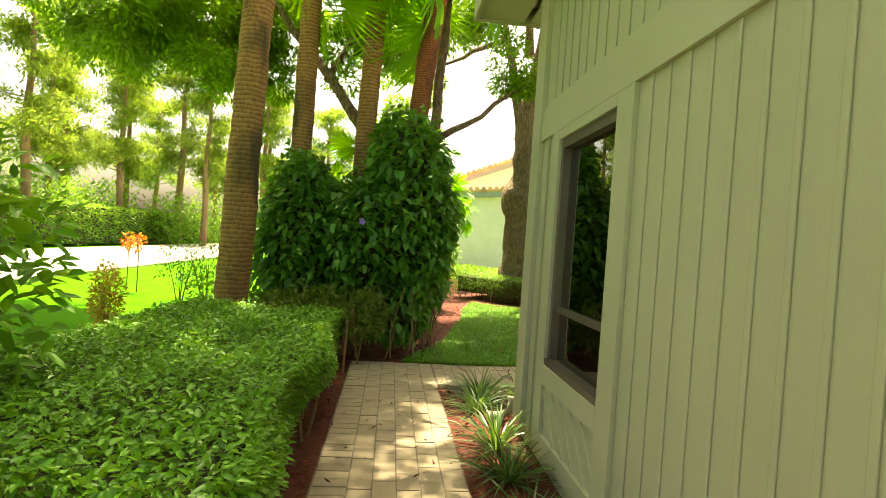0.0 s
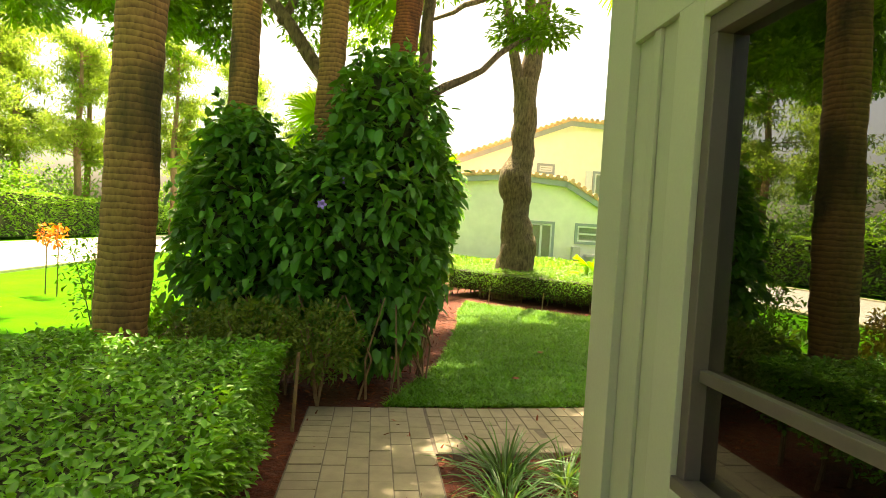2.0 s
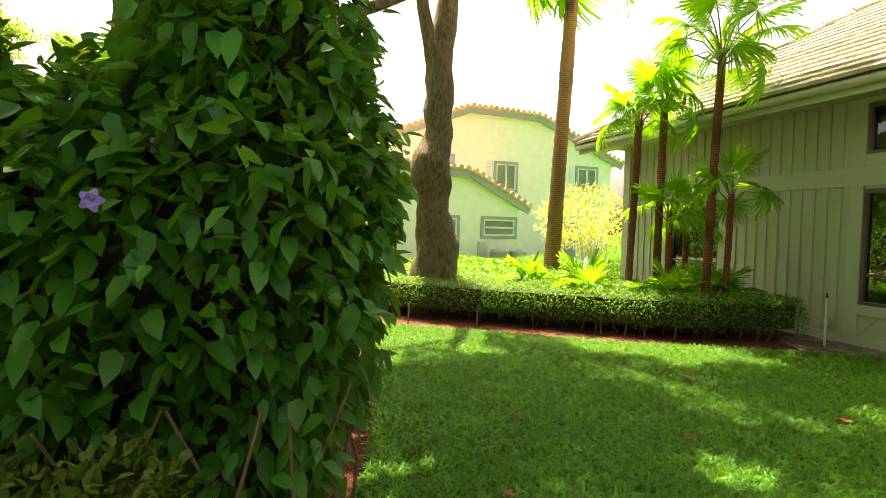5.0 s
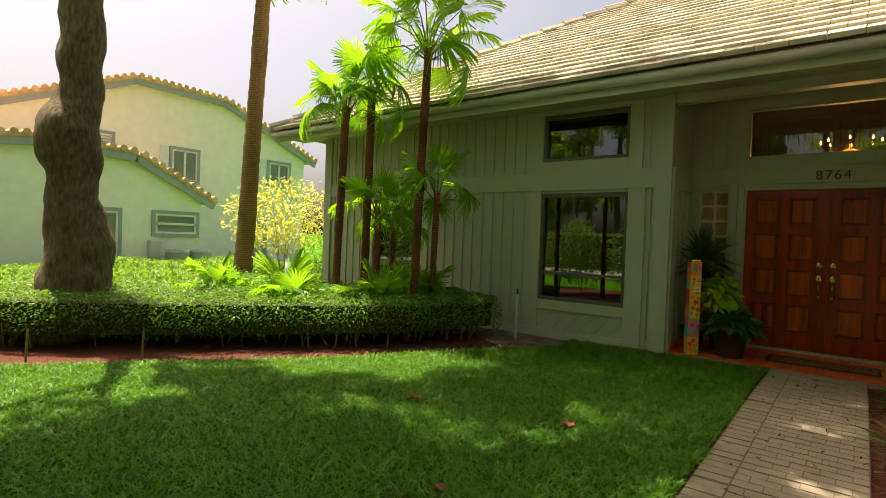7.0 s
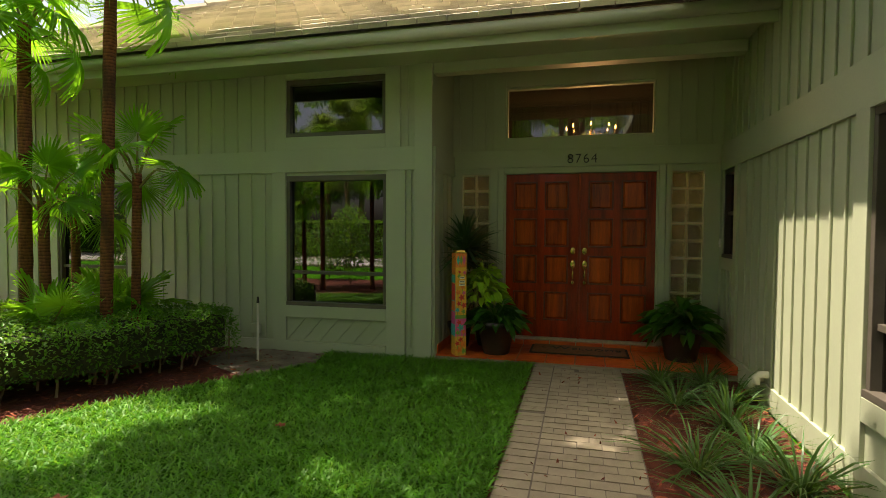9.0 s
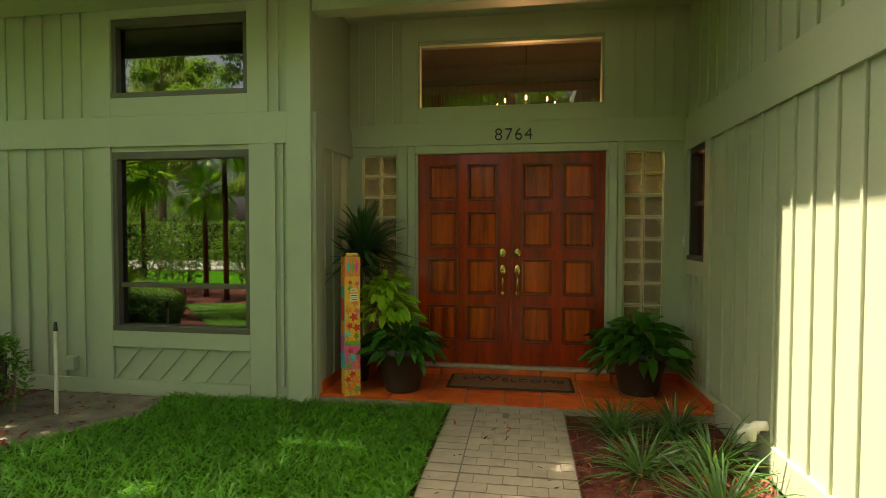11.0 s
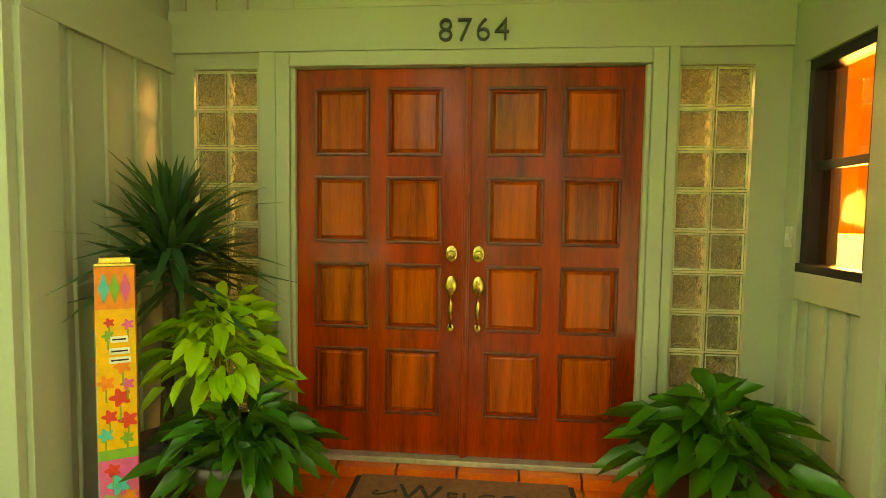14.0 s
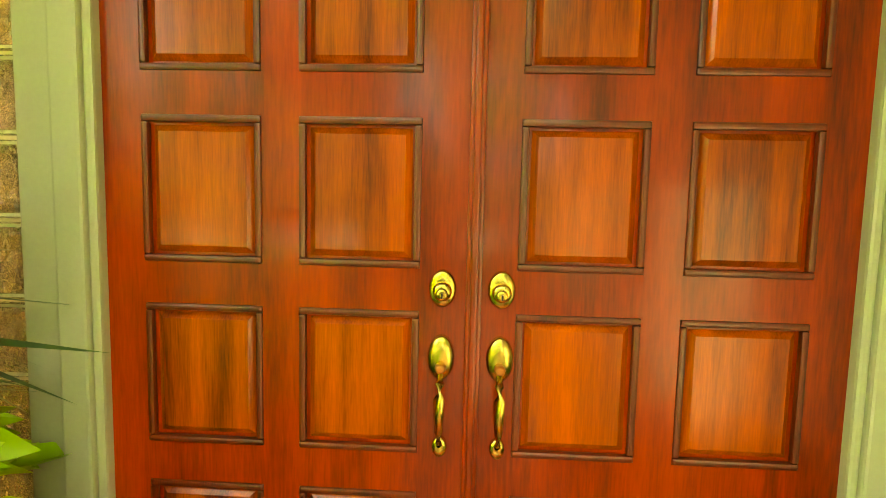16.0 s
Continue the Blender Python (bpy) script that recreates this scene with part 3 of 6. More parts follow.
trims("door_casing", wall_door, [(DX - 0.045, DX, 6.81, 6.885, 0.28, 2.40), (DX - 0.045, DX, 4.915, 4.99, 0.28, 2.40), (DX - 0.045, DX, 4.99, 6.81, 2.325, 2.40),
                                 (DX - 0.03, DX + 0.06, 6.785, 6.81, 0.28, 2.325), (DX - 0.03, DX + 0.06, 4.99, 5.015, 0.28, 2.325)], 0.008)
battens(wall_door, "y", DX, -1, 7.05, 7.45, 2.62, TOP, [], 0.17, 0.016)
battens(wall_door, "y", DX, -1, 4.42, 4.85, 2.62, TOP, [], 0.17, 0.016)
trims("trim", wall_porch, [(HX + 0.01, DX, 7.48 - e, 7.48, 2.30, 2.56), (HX, HX + 0.18, 7.48 - e, 7.4805, 0.1, 2.30)])
battens(wall_porch, "x", 7.48, -1, HX + 0.25, DX, 0.25, 2.30, [], 0.2, 0.016)

# rooms behind the glass, plain, their dimness put into the plaster's dark colour
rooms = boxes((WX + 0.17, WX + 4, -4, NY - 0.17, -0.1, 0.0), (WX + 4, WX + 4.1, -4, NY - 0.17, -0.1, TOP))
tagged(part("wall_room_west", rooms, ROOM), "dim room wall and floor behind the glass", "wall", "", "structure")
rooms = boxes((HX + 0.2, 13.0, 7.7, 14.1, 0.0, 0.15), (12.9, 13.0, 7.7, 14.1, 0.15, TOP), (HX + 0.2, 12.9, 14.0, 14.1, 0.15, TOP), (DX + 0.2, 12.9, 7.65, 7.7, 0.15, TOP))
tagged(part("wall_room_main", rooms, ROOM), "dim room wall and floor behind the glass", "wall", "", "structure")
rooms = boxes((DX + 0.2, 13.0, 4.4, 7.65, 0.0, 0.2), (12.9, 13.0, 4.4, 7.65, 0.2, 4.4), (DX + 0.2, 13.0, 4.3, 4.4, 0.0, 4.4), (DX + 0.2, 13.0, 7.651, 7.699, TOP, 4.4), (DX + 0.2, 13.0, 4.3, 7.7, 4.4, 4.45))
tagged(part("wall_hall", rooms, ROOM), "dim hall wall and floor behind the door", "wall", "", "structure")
WARM = surface("warm_painted_room_wall", (0.62, 0.30, 0.10), 0.8, 0.1, 3, 50, 0.05)
rooms = boxes((5.7, 11.5, 2.2, 2.3, 0.0, 2.9), (5.6, 5.7, 2.2, NY - 0.17, 0.0, 2.9), (11.5, 11.55, 2.2, NY - 0.1, 0.0, 2.9), (9.06, 11.5, NY - 0.17, NY - 0.1, 0.15, 2.9), (5.6, 11.5, 2.2, NY - 0.17, 2.9, 2.95), (5.7, 11.5, 2.3, NY - 0.17, 0.0, 0.15))
tagged(part("wall_lit_room", rooms, WARM), "warm orange wall of a lit room", "wall", "", "structure")
ceiling = boxes((HX - 0.1, DX + 0.2, NY, 7.64, TOP, TOP + 0.04), (HX - 0.1, DX + 4, 7.7, 14.2, TOP, TOP + 0.04), (WX + 0.1, 5.55, -8, NY - 0.1, TOP, TOP + 0.04), (5.55, 13, -8, 4.25, TOP, TOP + 0.04))
tagged(part("ceiling", ceiling, TRIM), "sage green porch and room ceiling", "ceiling", "", "structure")


# ---------- windows ----------
def window(name, along, face, sign, a0, a1, z0, z1, label, bar=None, glass=GLASS, f=0.045, frame_mat=BRONZE):
    """Framed glazing set into an opening; sign points outwards."""
    back = face - sign * 0.09
    ob = thing(name, (face if along == "y" else (a0 + a1) / 2, (a0 + a1) / 2 if along == "y" else face, z0), label, "window", "", "structure")

    def slab(nm, p, q, r, t, d0, d1, mat, bevel=0.004, parent=ob):
        lo, hi = sorted((d0, d1))
        return part(nm, boxes((lo, hi, p, q, r, t) if along == "y" else (p, q, lo, hi, r, t), bevel=bevel), mat, parent)

    fo = face + sign * 0.006
    slab("window_frame", a0, a1, z1 - f * 1.4, z1, back, fo, frame_mat)
    slab("window_frame", a0, a1, z0, z0 + f, back, fo + sign * 0.02, frame_mat)
    slab("window_frame", a0, a0 + f, z0 + f, z1 - f * 1.4, back, fo, frame_mat)
    slab("window_frame", a1 - f, a1, z0 + f, z1 - f * 1.4, back, fo, frame_mat)
    mid = face - sign * 0.05
    splits = [z0 + f] + ([bar] if bar else []) + [z1 - f * 1.4]
    for p, q in zip(splits, splits[1:]):
        pane = slab("pane", a0 + f, a1 - f, p, q, mid, mid - sign * 0.006, glass, 0)
        pane.visible_shadow = False
    if bar:
        slab("glazing_bar", a0 + f, a1 - f, bar - 0.02, bar + 0.02, mid + sign * 0.03, mid - sign * 0.01, frame_mat)
    return ob


window("window_1", "y", WX, -1, *W_HOLE, "bronze framed dark tinted window in green siding", 1.07, BROWNGLASS)
window("window_2", "y", HX, -1, *M_HOLE, "large bronze framed tinted window with a low bar", 1.10)
window("window_3", "y", HX, -1, *U_HOLE, "small bronze framed tinted clerestory window")
window("window_4", "y", HX, -1, *F_HOLE, "bronze framed tinted window behind the palms", 1.10)
window("window_5", "x", NY, 1, *S_HOLE, "black framed sash window of a lit room", 1.82, CLEAR, 0.04, BLACK)
window("window_6", "x", NY, 1, *N_HOLE, "bronze framed tinted window in the wing wall", 1.10)
window("window_7", "y", DX, -1, *T_HOLE, "wide transom window above the entrance door", None, CLEAR, 0.02, TRIM)

# ---------- eaves and roofs ----------
SLOPE = math.radians(31)
EX, EZ = 7.18, 3.50
soff = boxes((EX, HX - 0.03, NY + 0.03, 15.0, EZ - 0.03, EZ))
tagged(part("soffit", soff, TRIM), "sage green soffit under the eave", "soffit", "", "structure")
tagged(part("fascia", boxes((EX - 0.04, EX, NY - 0.3, 15.0, EZ - 0.14, EZ + 0.06), bevel=0.006), TRIM), "sage green fascia board along the eave", "fascia", "", "structure")
bm = bmesh.new()
tube(bm, [(EX - 0.09, NY + 0.02, EZ + 0.0), (EX - 0.09, 15.0, EZ + 0.0)], [0.06, 0.06], 10)
tagged(part("gutter", bm, TRIM, smooth=True), "sage green rounded gutter along the eave", "gutter", "", "structure")
tagged(part("porch_beam", boxes((HX - 0.02, HX + 0.14, NY + 0.03, 7.475, 3.36, TOP), bevel=0.006), TRIM), "sage green beam across the porch opening", "beam", "", "structure")
roof = tagged(new("roof", bpy.data.meshes.new("roof")), "grey tan flat concrete tile roof in the sun", "roof", "", "structure")
RUN = 6.2
ridge = Vector((EX - 0.12 + RUN, 0, EZ + 0.1 + RUN * math.tan(SLOPE)))
y_hi, y_lo = 15.1, 2.0
bm = bmesh.new()
v = [bm.verts.new(p) for p in ((EX - 0.12, y_lo, EZ + 0.06), (EX - 0.12, y_hi, EZ + 0.06), (ridge.x, y_hi - RUN, ridge.z - 0.04), (ridge.x, y_lo, ridge.z - 0.04), (ridge.x + RUN, y_hi, EZ + 0.06), (ridge.x + RUN, y_lo, EZ + 0.06))]
for f in ((0, 3, 2, 1), (1, 2, 4), (2, 3, 5, 4)):
    bm.faces.new([v[k] for k in f])
part("deck", bm, ROOF, roof)
tile = bpy.data.meshes.new("roof_tile")
bm = boxes((0, 0.36, -0.145, 0.145, 0, 0.04))
for q in bm.verts:
    if q.co.x < 0.1 and q.co.z > 0.01:
        q.co.z += 0.012
bm.to_mesh(tile)
bm.free()
tile.materials.append(ROOF)
rest, count = bmesh.new(), 0
for row in range(int(RUN / math.cos(SLOPE) / 0.28)):
    d = row * 0.28
    x, z = EX - 0.16 + d * math.cos(SLOPE), EZ + 0.075 + d * math.sin(SLOPE)
    hip = y_hi - d * math.cos(SLOPE)
    for c in range(44):
        y = y_lo + 0.15 + c * 0.3 + (0.15 if row % 2 else 0)
        if y > hip - 0.1:
            break
        m = Matrix.Translation((x, y, z)) @ Matrix.Rotation(-SLOPE + 0.10 + rng.normal() * 0.006, 4, "Y") @ Matrix.Rotation(rng.normal() * 0.008, 4, "Z")
        if y > 4.6 and count < 300:
            ob = new("roof_tile", tile)
            ob.parent = roof
            ob.matrix_local = m
            count += 1
        else:
            r = bmesh.ops.create_cube(rest, size=1, matrix=m @ Matrix.Translation((0.18, 0, 0.02)) @ Matrix.Diagonal((0.36, 0.29, 0.042, 1)))
ob = part("roof_tiles", rest, ROOF, roof)
ob["kind"] = "stuff"
# hip cap tiles
bm = bmesh.new()
for k in range(18):
    d = k * 0.33
    tube(bm, [(EX - 0.1 + d, y_hi - d, EZ + 0.13 + d * math.tan(SLOPE)), (EX - 0.1 + d + 0.34, y_hi - d - 0.34, EZ + 0.10 + (d + 0.34) * math.tan(SLOPE))], [0.12, 0.1], 8)
part("hip_tiles", bm, ROOF, roof)
# wing roof
wing = tagged(new("roof_wing", bpy.data.meshes.new("roof_wing")), "grey tan tile roof over the wing", "roof", "", "structure")
bm = bmesh.new()
v = [bm.verts.new(p) for p in ((0.72, -9.5, 3.72), (0.72, 5.0, 3.72), (7.3, 5.0, 3.72), (7.3, -9.5, 3.72), (4.0, 1.5, 5.6), (4.0, -9.5, 5.6))]
for f in ((0, 1, 4, 5), (1, 2, 4), (2, 3, 5, 4), (0, 3, 2, 1)):
    bm.faces.new([v[k] for k in f])
part("deck", bm, ROOF, wing)
part("fascia_board", boxes((0.68, 0.72, -9.5, 5.04, 3.56, 3.76), (0.72, EX - 0.1, 5.0, 5.04, 3.56, 3.76), bevel=0.005), TRIM, wing)
part("soffit_board", boxes((0.72, WX - 0.03, -9.5, 5.0, 3.58, 3.61), (WX + 0.03, EX - 0.1, NY + 0.03, 5.0, 3.58, 3.61)), TRIM, wing)

# ---------- entrance ----------
door = thing("door_1", (DX, 5.9, 0.28), "red-brown varnished double door with sixteen raised panels, closed", "door", "", "structure")
DZ0, DZ1 = 0.295, 2.318


def door_leaf(y0, y1, meet):
    bm = bmesh.new()
    x0, x1 = DX + 0.0, DX + 0.045
    pw = 0.2925
    a = y0 + (0.095 if meet > 0 else 0.11)
    ys = [(a, a + pw), (a + pw + 0.09, a + 2 * pw + 0.09)]
    zs = [(1.872, 2.225), (1.418, 1.77), (0.962, 1.315), (0.505, 0.862)]
    leaf = part("door_leaf", boxes((x0 + 0.014, x1, y0, y1, DZ0, DZ1)), WOOD, door)
    rails = [(x0, x0 + 0.014, y0, ys[0][0], DZ0, DZ1), (x0, x0 + 0.014, ys[1][1], y1, DZ0, DZ1), (x0, x0 + 0.014, ys[0][1], ys[1][0], DZ0, DZ1)]
    for p, q in ys:
        for lo, hi in ((DZ0, zs[3][0]), (zs[3][1], zs[2][0]), (zs[2][1], zs[1][0]), (zs[1][1], zs[0][0]), (zs[0][1], DZ1)):
            rails.append((x0, x0 + 0.014, p, q, lo, hi))
    for r in rails:
        part("rail", boxes(r), WOOD, leaf)
    for p, q in ys:
        for lo, hi in zs:
            bm = bmesh.new()
            m = 0.017
            for r in ((p, q, hi - m, hi), (p, q, lo, lo + m), (p, p + m, lo + m, hi - m), (q - m, q, lo + m, hi - m)):
                box(bm, x0 - 0.006, x0 + 0.013, *r, bevel=0.006)
            # same wood as the rails, shadow lines put into the darker colour
            part("moulding", bm, WOODDARK, leaf)
            bm = bmesh.new()
            lo2, hi2, p2, q2 = lo + m + 0.006, hi - m - 0.006, p + m + 0.006, q - m - 0.006
            b = 0.016
            o = [bm.verts.new((x0 + 0.0145, *c)) for c in ((p2, lo2), (q2, lo2), (q2, hi2), (p2, hi2))]
            i = [bm.verts.new((x0 + 0.003, *c)) for c in ((p2 + b, lo2 + b), (q2 - b, lo2 + b), (q2 - b, hi2 - b), (p2 + b, hi2 - b))]
            bm.faces.new(i[::-1])
            for s in range(4):
                bm.faces.new((o[s], i[s], i[(s + 1) % 4], o[(s + 1) % 4]))
            part("panel", bm, WOODPANEL, leaf)
    return leaf


left_leaf, right_leaf = door_leaf(5.905, 6.785, -1), door_leaf(5.015, 5.895, 1)
part("astragal", boxes((DX - 0.022, DX + 0.012, 5.868, 5.905, DZ0, DZ1), (DX - 0.03, DX - 0.02, 5.878, 5.895, DZ0, DZ1), bevel=0.005), WOOD, door)
part("threshold", boxes((DX - 0.06, DX + 0.1, 4.99, 6.81, 0.262, 0.293), bevel=0.006), surface("worn_metal_threshold", (0.45, 0.42, 0.33), 0.4, 0.2, 20, 90, 0.1, metal=0.6), door)


def oval(bm, y, z, ry, rz, x0, x1, sides=24, dome=0.0):
    ring = lambda x, s: [bm.verts.new((x, y + ry * s * math.cos(a), z + rz * s * math.sin(a))) for a in (2 * math.pi * k / sides for k in range(sides))]
    rs = [ring(x0, 1.0), ring(x0 - (x0 - x1) * 0.6, 0.97), ring(x1, 0.85), ring(x1 - dome, 0.4)]
    for a, b in zip(rs, rs[1:]):
        for k in range(sides):
            bm.faces.new((a[k], a[(k + 1) % sides], b[(k + 1) % sides], b[k]))
    bm.faces.new(rs[-1])
    return bm


COPPER = surface("worn_copper_thumb_latch", (0.5, 0.2, 0.08), 0.35, 0.2, 30, 100, 0.05, metal=1.0)
for yk, leaf in ((5.96, left_leaf), (5.82, right_leaf)):
    bm = oval(bmesh.new(), yk, 1.372, 0.033, 0.046, DX, DX - 0.012)
    lock = part("lock_plate", bm, BRASS, leaf, "oval brass lock plate", True)
    bm = bmesh.new()
    oval(bm, yk, 1.367, 0.023, 0.023, DX - 0.01, DX - 0.03)
    oval(bm, yk, 1.362, 0.014, 0.014, DX - 0.03, DX - 0.036)
    bm2 = boxes((DX - 0.0405, DX - 0.036, yk - 0.002, yk + 0.002, 1.354, 1.366))
    part("keyhole", bm2, BLACK, lock)
    part("lock_cylinder", bm, BRASS, lock, "", True)
    bm = oval(bmesh.new(), yk, 1.205, 0.033, 0.056, DX, DX - 0.014, dome=0.004)
    hb = part("handle_plate", bm, BRASS, leaf, "oval brass handle plate", True)
    part("thumb_latch", oval(bmesh.new(), yk, 1.185, 0.014, 0.012, DX - 0.012, DX - 0.04, 16), COPPER, hb, "worn copper thumb latch", True)
    bm = bmesh.new()
    tube(bm, [(DX - 0.012, yk, 1.165), (DX - 0.04, yk, 1.15), (DX - 0.055, yk, 1.12), (DX - 0.056, yk, 1.08), (DX - 0.05, yk, 1.04), (DX - 0.035, yk, 1.005), (DX - 0.012, yk, 0.99)],
         [0.008, 0.011, 0.0135, 0.0125, 0.010, 0.0075, 0.007], 12)
    part("grip", bm, BRASS, hb, "", True)
    part("foot_plate", oval(bmesh.new(), yk, 0.983, 0.019, 0.027, DX, DX - 0.012, 20), BRASS, hb, "", True)

# house number
cu = bpy.data.curves.new("house_number", "FONT")
cu.body, cu.size, cu.extrude, cu.space_character, cu.offset = "8764", 0.163, 0.008, 1.15, -0.002
num = new("house_number_text", cu)
num_me = bpy.data.meshes.new_from_object(num)
bpy.data.objects.remove(num)
num = new("house_number", num_me)
num_me.materials.append(BLACK)
num.matrix_world = Matrix(((0, 0, -1, DX - e - 0.012), (-1, 0, 0, 6.045), (0, 1, 0, 2.44), (0, 0, 0, 1)))
tagged(num, "dark metal house number 8764 above the door", "house number")

# glass block sidelights
BLOCK = glass_mat("wavy_glass_block", (0.84, 0.90, 0.72), 2.3, 0.01, 1.0, 30, 1.35)
JOINT = surface("cream_mortar_joint", (0.68, 0.64, 0.40), 0.8, 0.1, 20, 90, 0.2)
bmesh_block = boxes((-0.045, 0.045, -0.0855, 0.0855, -0.097, 0.097), bevel=0.004)
faces = [f for f in bmesh_block.faces if abs(f.normal.x) > 0.99]
band = bmesh.ops.inset_region(bmesh_block, faces=faces, thickness=0.008, depth=-0.003, use_even_offset=True)["faces"]
for f in band:
    f.material_index = 1
block = bpy.data.meshes.new("glass_block")
bmesh_block.to_mesh(block)
bmesh_block.free()
block.materials.append(BLOCK)
block.materials.append(surface("pale_green_block_edge", (0.56, 0.60, 0.38), 0.25, 0.2, 25, 90, 0.2))
for y0, lab in ((7.0, "glass block sidelight with wavy clear blocks"), (4.495, "glass block sidelight with warm light behind")):
    side = thing("sidelight", (DX, y0 + 0.176, 0.28), lab, "window", "sidelights beside the door", "structure")
    bm = bmesh.new()
    box(bm, DX + 0.03, DX + 0.10, y0 + 0.171, y0 + 0.181, 0.28, 2.325)
    for r in range(11):
        z = 0.28 + r * 0.2045
        box(bm, DX + 0.03, DX + 0.10, y0, y0 + 0.352, max(0.28, z - 0.005), min(2.325, z + 0.005))
    part("mortar", bm, JOINT, side)
    for r in range(10):
        for c in (0, 1):
            ob = new("glass_block", block)
            ob.parent = side
            ob.matrix_parent_inverse = Matrix.Translation(-Vector(side.location))
            ob.matrix_basis = Matrix.Translation((DX + 0.065, y0 + 0.087 + c * 0.178, 0.382 + r * 0.2045))
            ob.visible_shadow = False

# porch floor
porch = tagged(part("porch_floor", boxes((7.95, DX + 0.2, NY + 0.03, 7.46, 0.0, 0.19)), GROUT), "terracotta tiled porch floor", "floor", "", "structure")
for r in range(3):
    for c in range(10):
        y0 = NY + 0.04 + c * 0.315
        y1 = min(y0 + 0.303, 7.455)
        x1 = 8.845 - r * 0.312
        x0 = max(x1 - 0.30, 7.945)
        part("tile", boxes((x0, x1, y0, y1, 0.185, 0.202), bevel=0.004), TERRA, porch)
for c in range(10):
    y0 = NY + 0.04 + c * 0.315
    part("riser_tile", boxes((DX - 0.115, DX - 0.003, max(y0, 4.87), min(y0 + 0.303, 6.93), 0.203, 0.262), bevel=0.004) if y0 + 0.3 > 4.9 and y0 < 6.9 else boxes((DX - 0.01, DX - 0.002, y0, min(y0 + 0.303, 7.455), 0.203, 0.275)), TERRA, porch)
part("skirting_tile", boxes((HX + 0.1, DX, 7.44, 7.452, 0.2, 0.30), (7.97, DX, NY + 0.03, NY + 0.04, 0.2, 0.27)), TERRA, porch)


# ---------- brick paths ----------
path = tagged(part("path", boxes((-0.32, 0.615, -6, 6.335, -0.06, 0.012)), SAND), "tan concrete paver garden path", "path", "", "structure")
bm = bmesh.new()
v = [bm.verts.new(p) for p in ((0.615, 5.44, 0.012), (1.0, 5.44, 0.012), (7.0, 5.44, 0.162), (7.95, 5.44, 0.162), (7.95, 6.335, 0.162), (7.0, 6.335, 0.162), (1.0, 6.335, 0.012), (0.615, 6.335, 0.012))]
for q in ((0, 1, 6, 7), (1, 2, 5, 6), (2, 3, 4, 5)):
    bm.faces.new([v[k] for k in q])
part("bedding", bm, SAND, path)
pav = {}
for nm, (a, b) in (("field", (0.207, 0.137)), ("border", (0.1, 0.2)), ("cross", (0.163, 0.1)), ("cut", (0.078, 0.1))):
    bm = boxes((-b / 2, b / 2, -a / 2, a / 2, -0.05, 0.016), bevel=0.004)
    me = bpy.data.meshes.new("paver")
    bm.to_mesh(me)
    bm.free()
    me.materials.append(PAVER)
    pav[nm] = me
spots = []
y = 6.28
while y > 0.9:
    spots.append(("border", -0.21, y, 0))
    y -= 0.106
for c in range(5):
    y = 6.22 - (c % 2) * 0.105 + 0.0
    if c % 2:
        spots.append(("half", -0.035 + c * 0.143, 6.275, 0))
    while y > 0.9:
        spots.append(("field", -0.035 + c * 0.143, y, 0))
        y -= 0.213
x = 0.68
while x < 7.93:
    spots.append(("border", x, 6.228, 90))
    x += 0.106
x, r = 0.68, 0
while x < 7.93:
    if r % 2:
        spots += [("cut", x, 5.487, 0), ("cross", x, 5.614, 0), ("cross", x, 5.782, 0), ("cross", x, 5.951, 0), ("cut", x, 6.077, 0)]
    else:
        spots += [("cross", x, 5.53, 0), ("cross", x, 5.698, 0), ("cross", x, 5.867, 0), ("cross", x, 6.035, 0)]
    x += 0.106
    r += 1
spots.sort(key=lambda s: (s[1] - 1.2) ** 2 + (s[2] - 5.0) ** 2)
rest = bmesh.new()
for i, (nm, x, y, a) in enumerate(spots):
    z = float(ground_z(np.array(x), 0)) + rng.normal() * 0.0015
    m = Matrix.Translation((x, y, z)) @ Matrix.Rotation(radians(a + rng.normal() * 0.5), 4, "Z") @ Matrix.Rotation(rng.normal() * 0.004, 4, "X")
    if nm == "half":
        bmesh.ops.create_cube(rest, size=1, matrix=m @ Matrix.Translation((0, 0, -0.017)) @ Matrix.Diagonal((0.137, 0.1, 0.066, 1)))
    elif i < 300:
        ob = new("paver", pav[nm])
        ob.parent = path
        ob.matrix_local = m
    else:
        s = {"field": (0.137, 0.207), "border": (0.2, 0.1), "cross": (0.1, 0.163), "cut": (0.1, 0.078)}[nm]
        bmesh.ops.create_cube(rest, size=1, matrix=m @ Matrix.Translation((0, 0, -0.017)) @ Matrix.Diagonal((*s, 0.066, 1)))
ob = part("pavers", rest, PAVER, path)
ob["kind"] = "stuff"


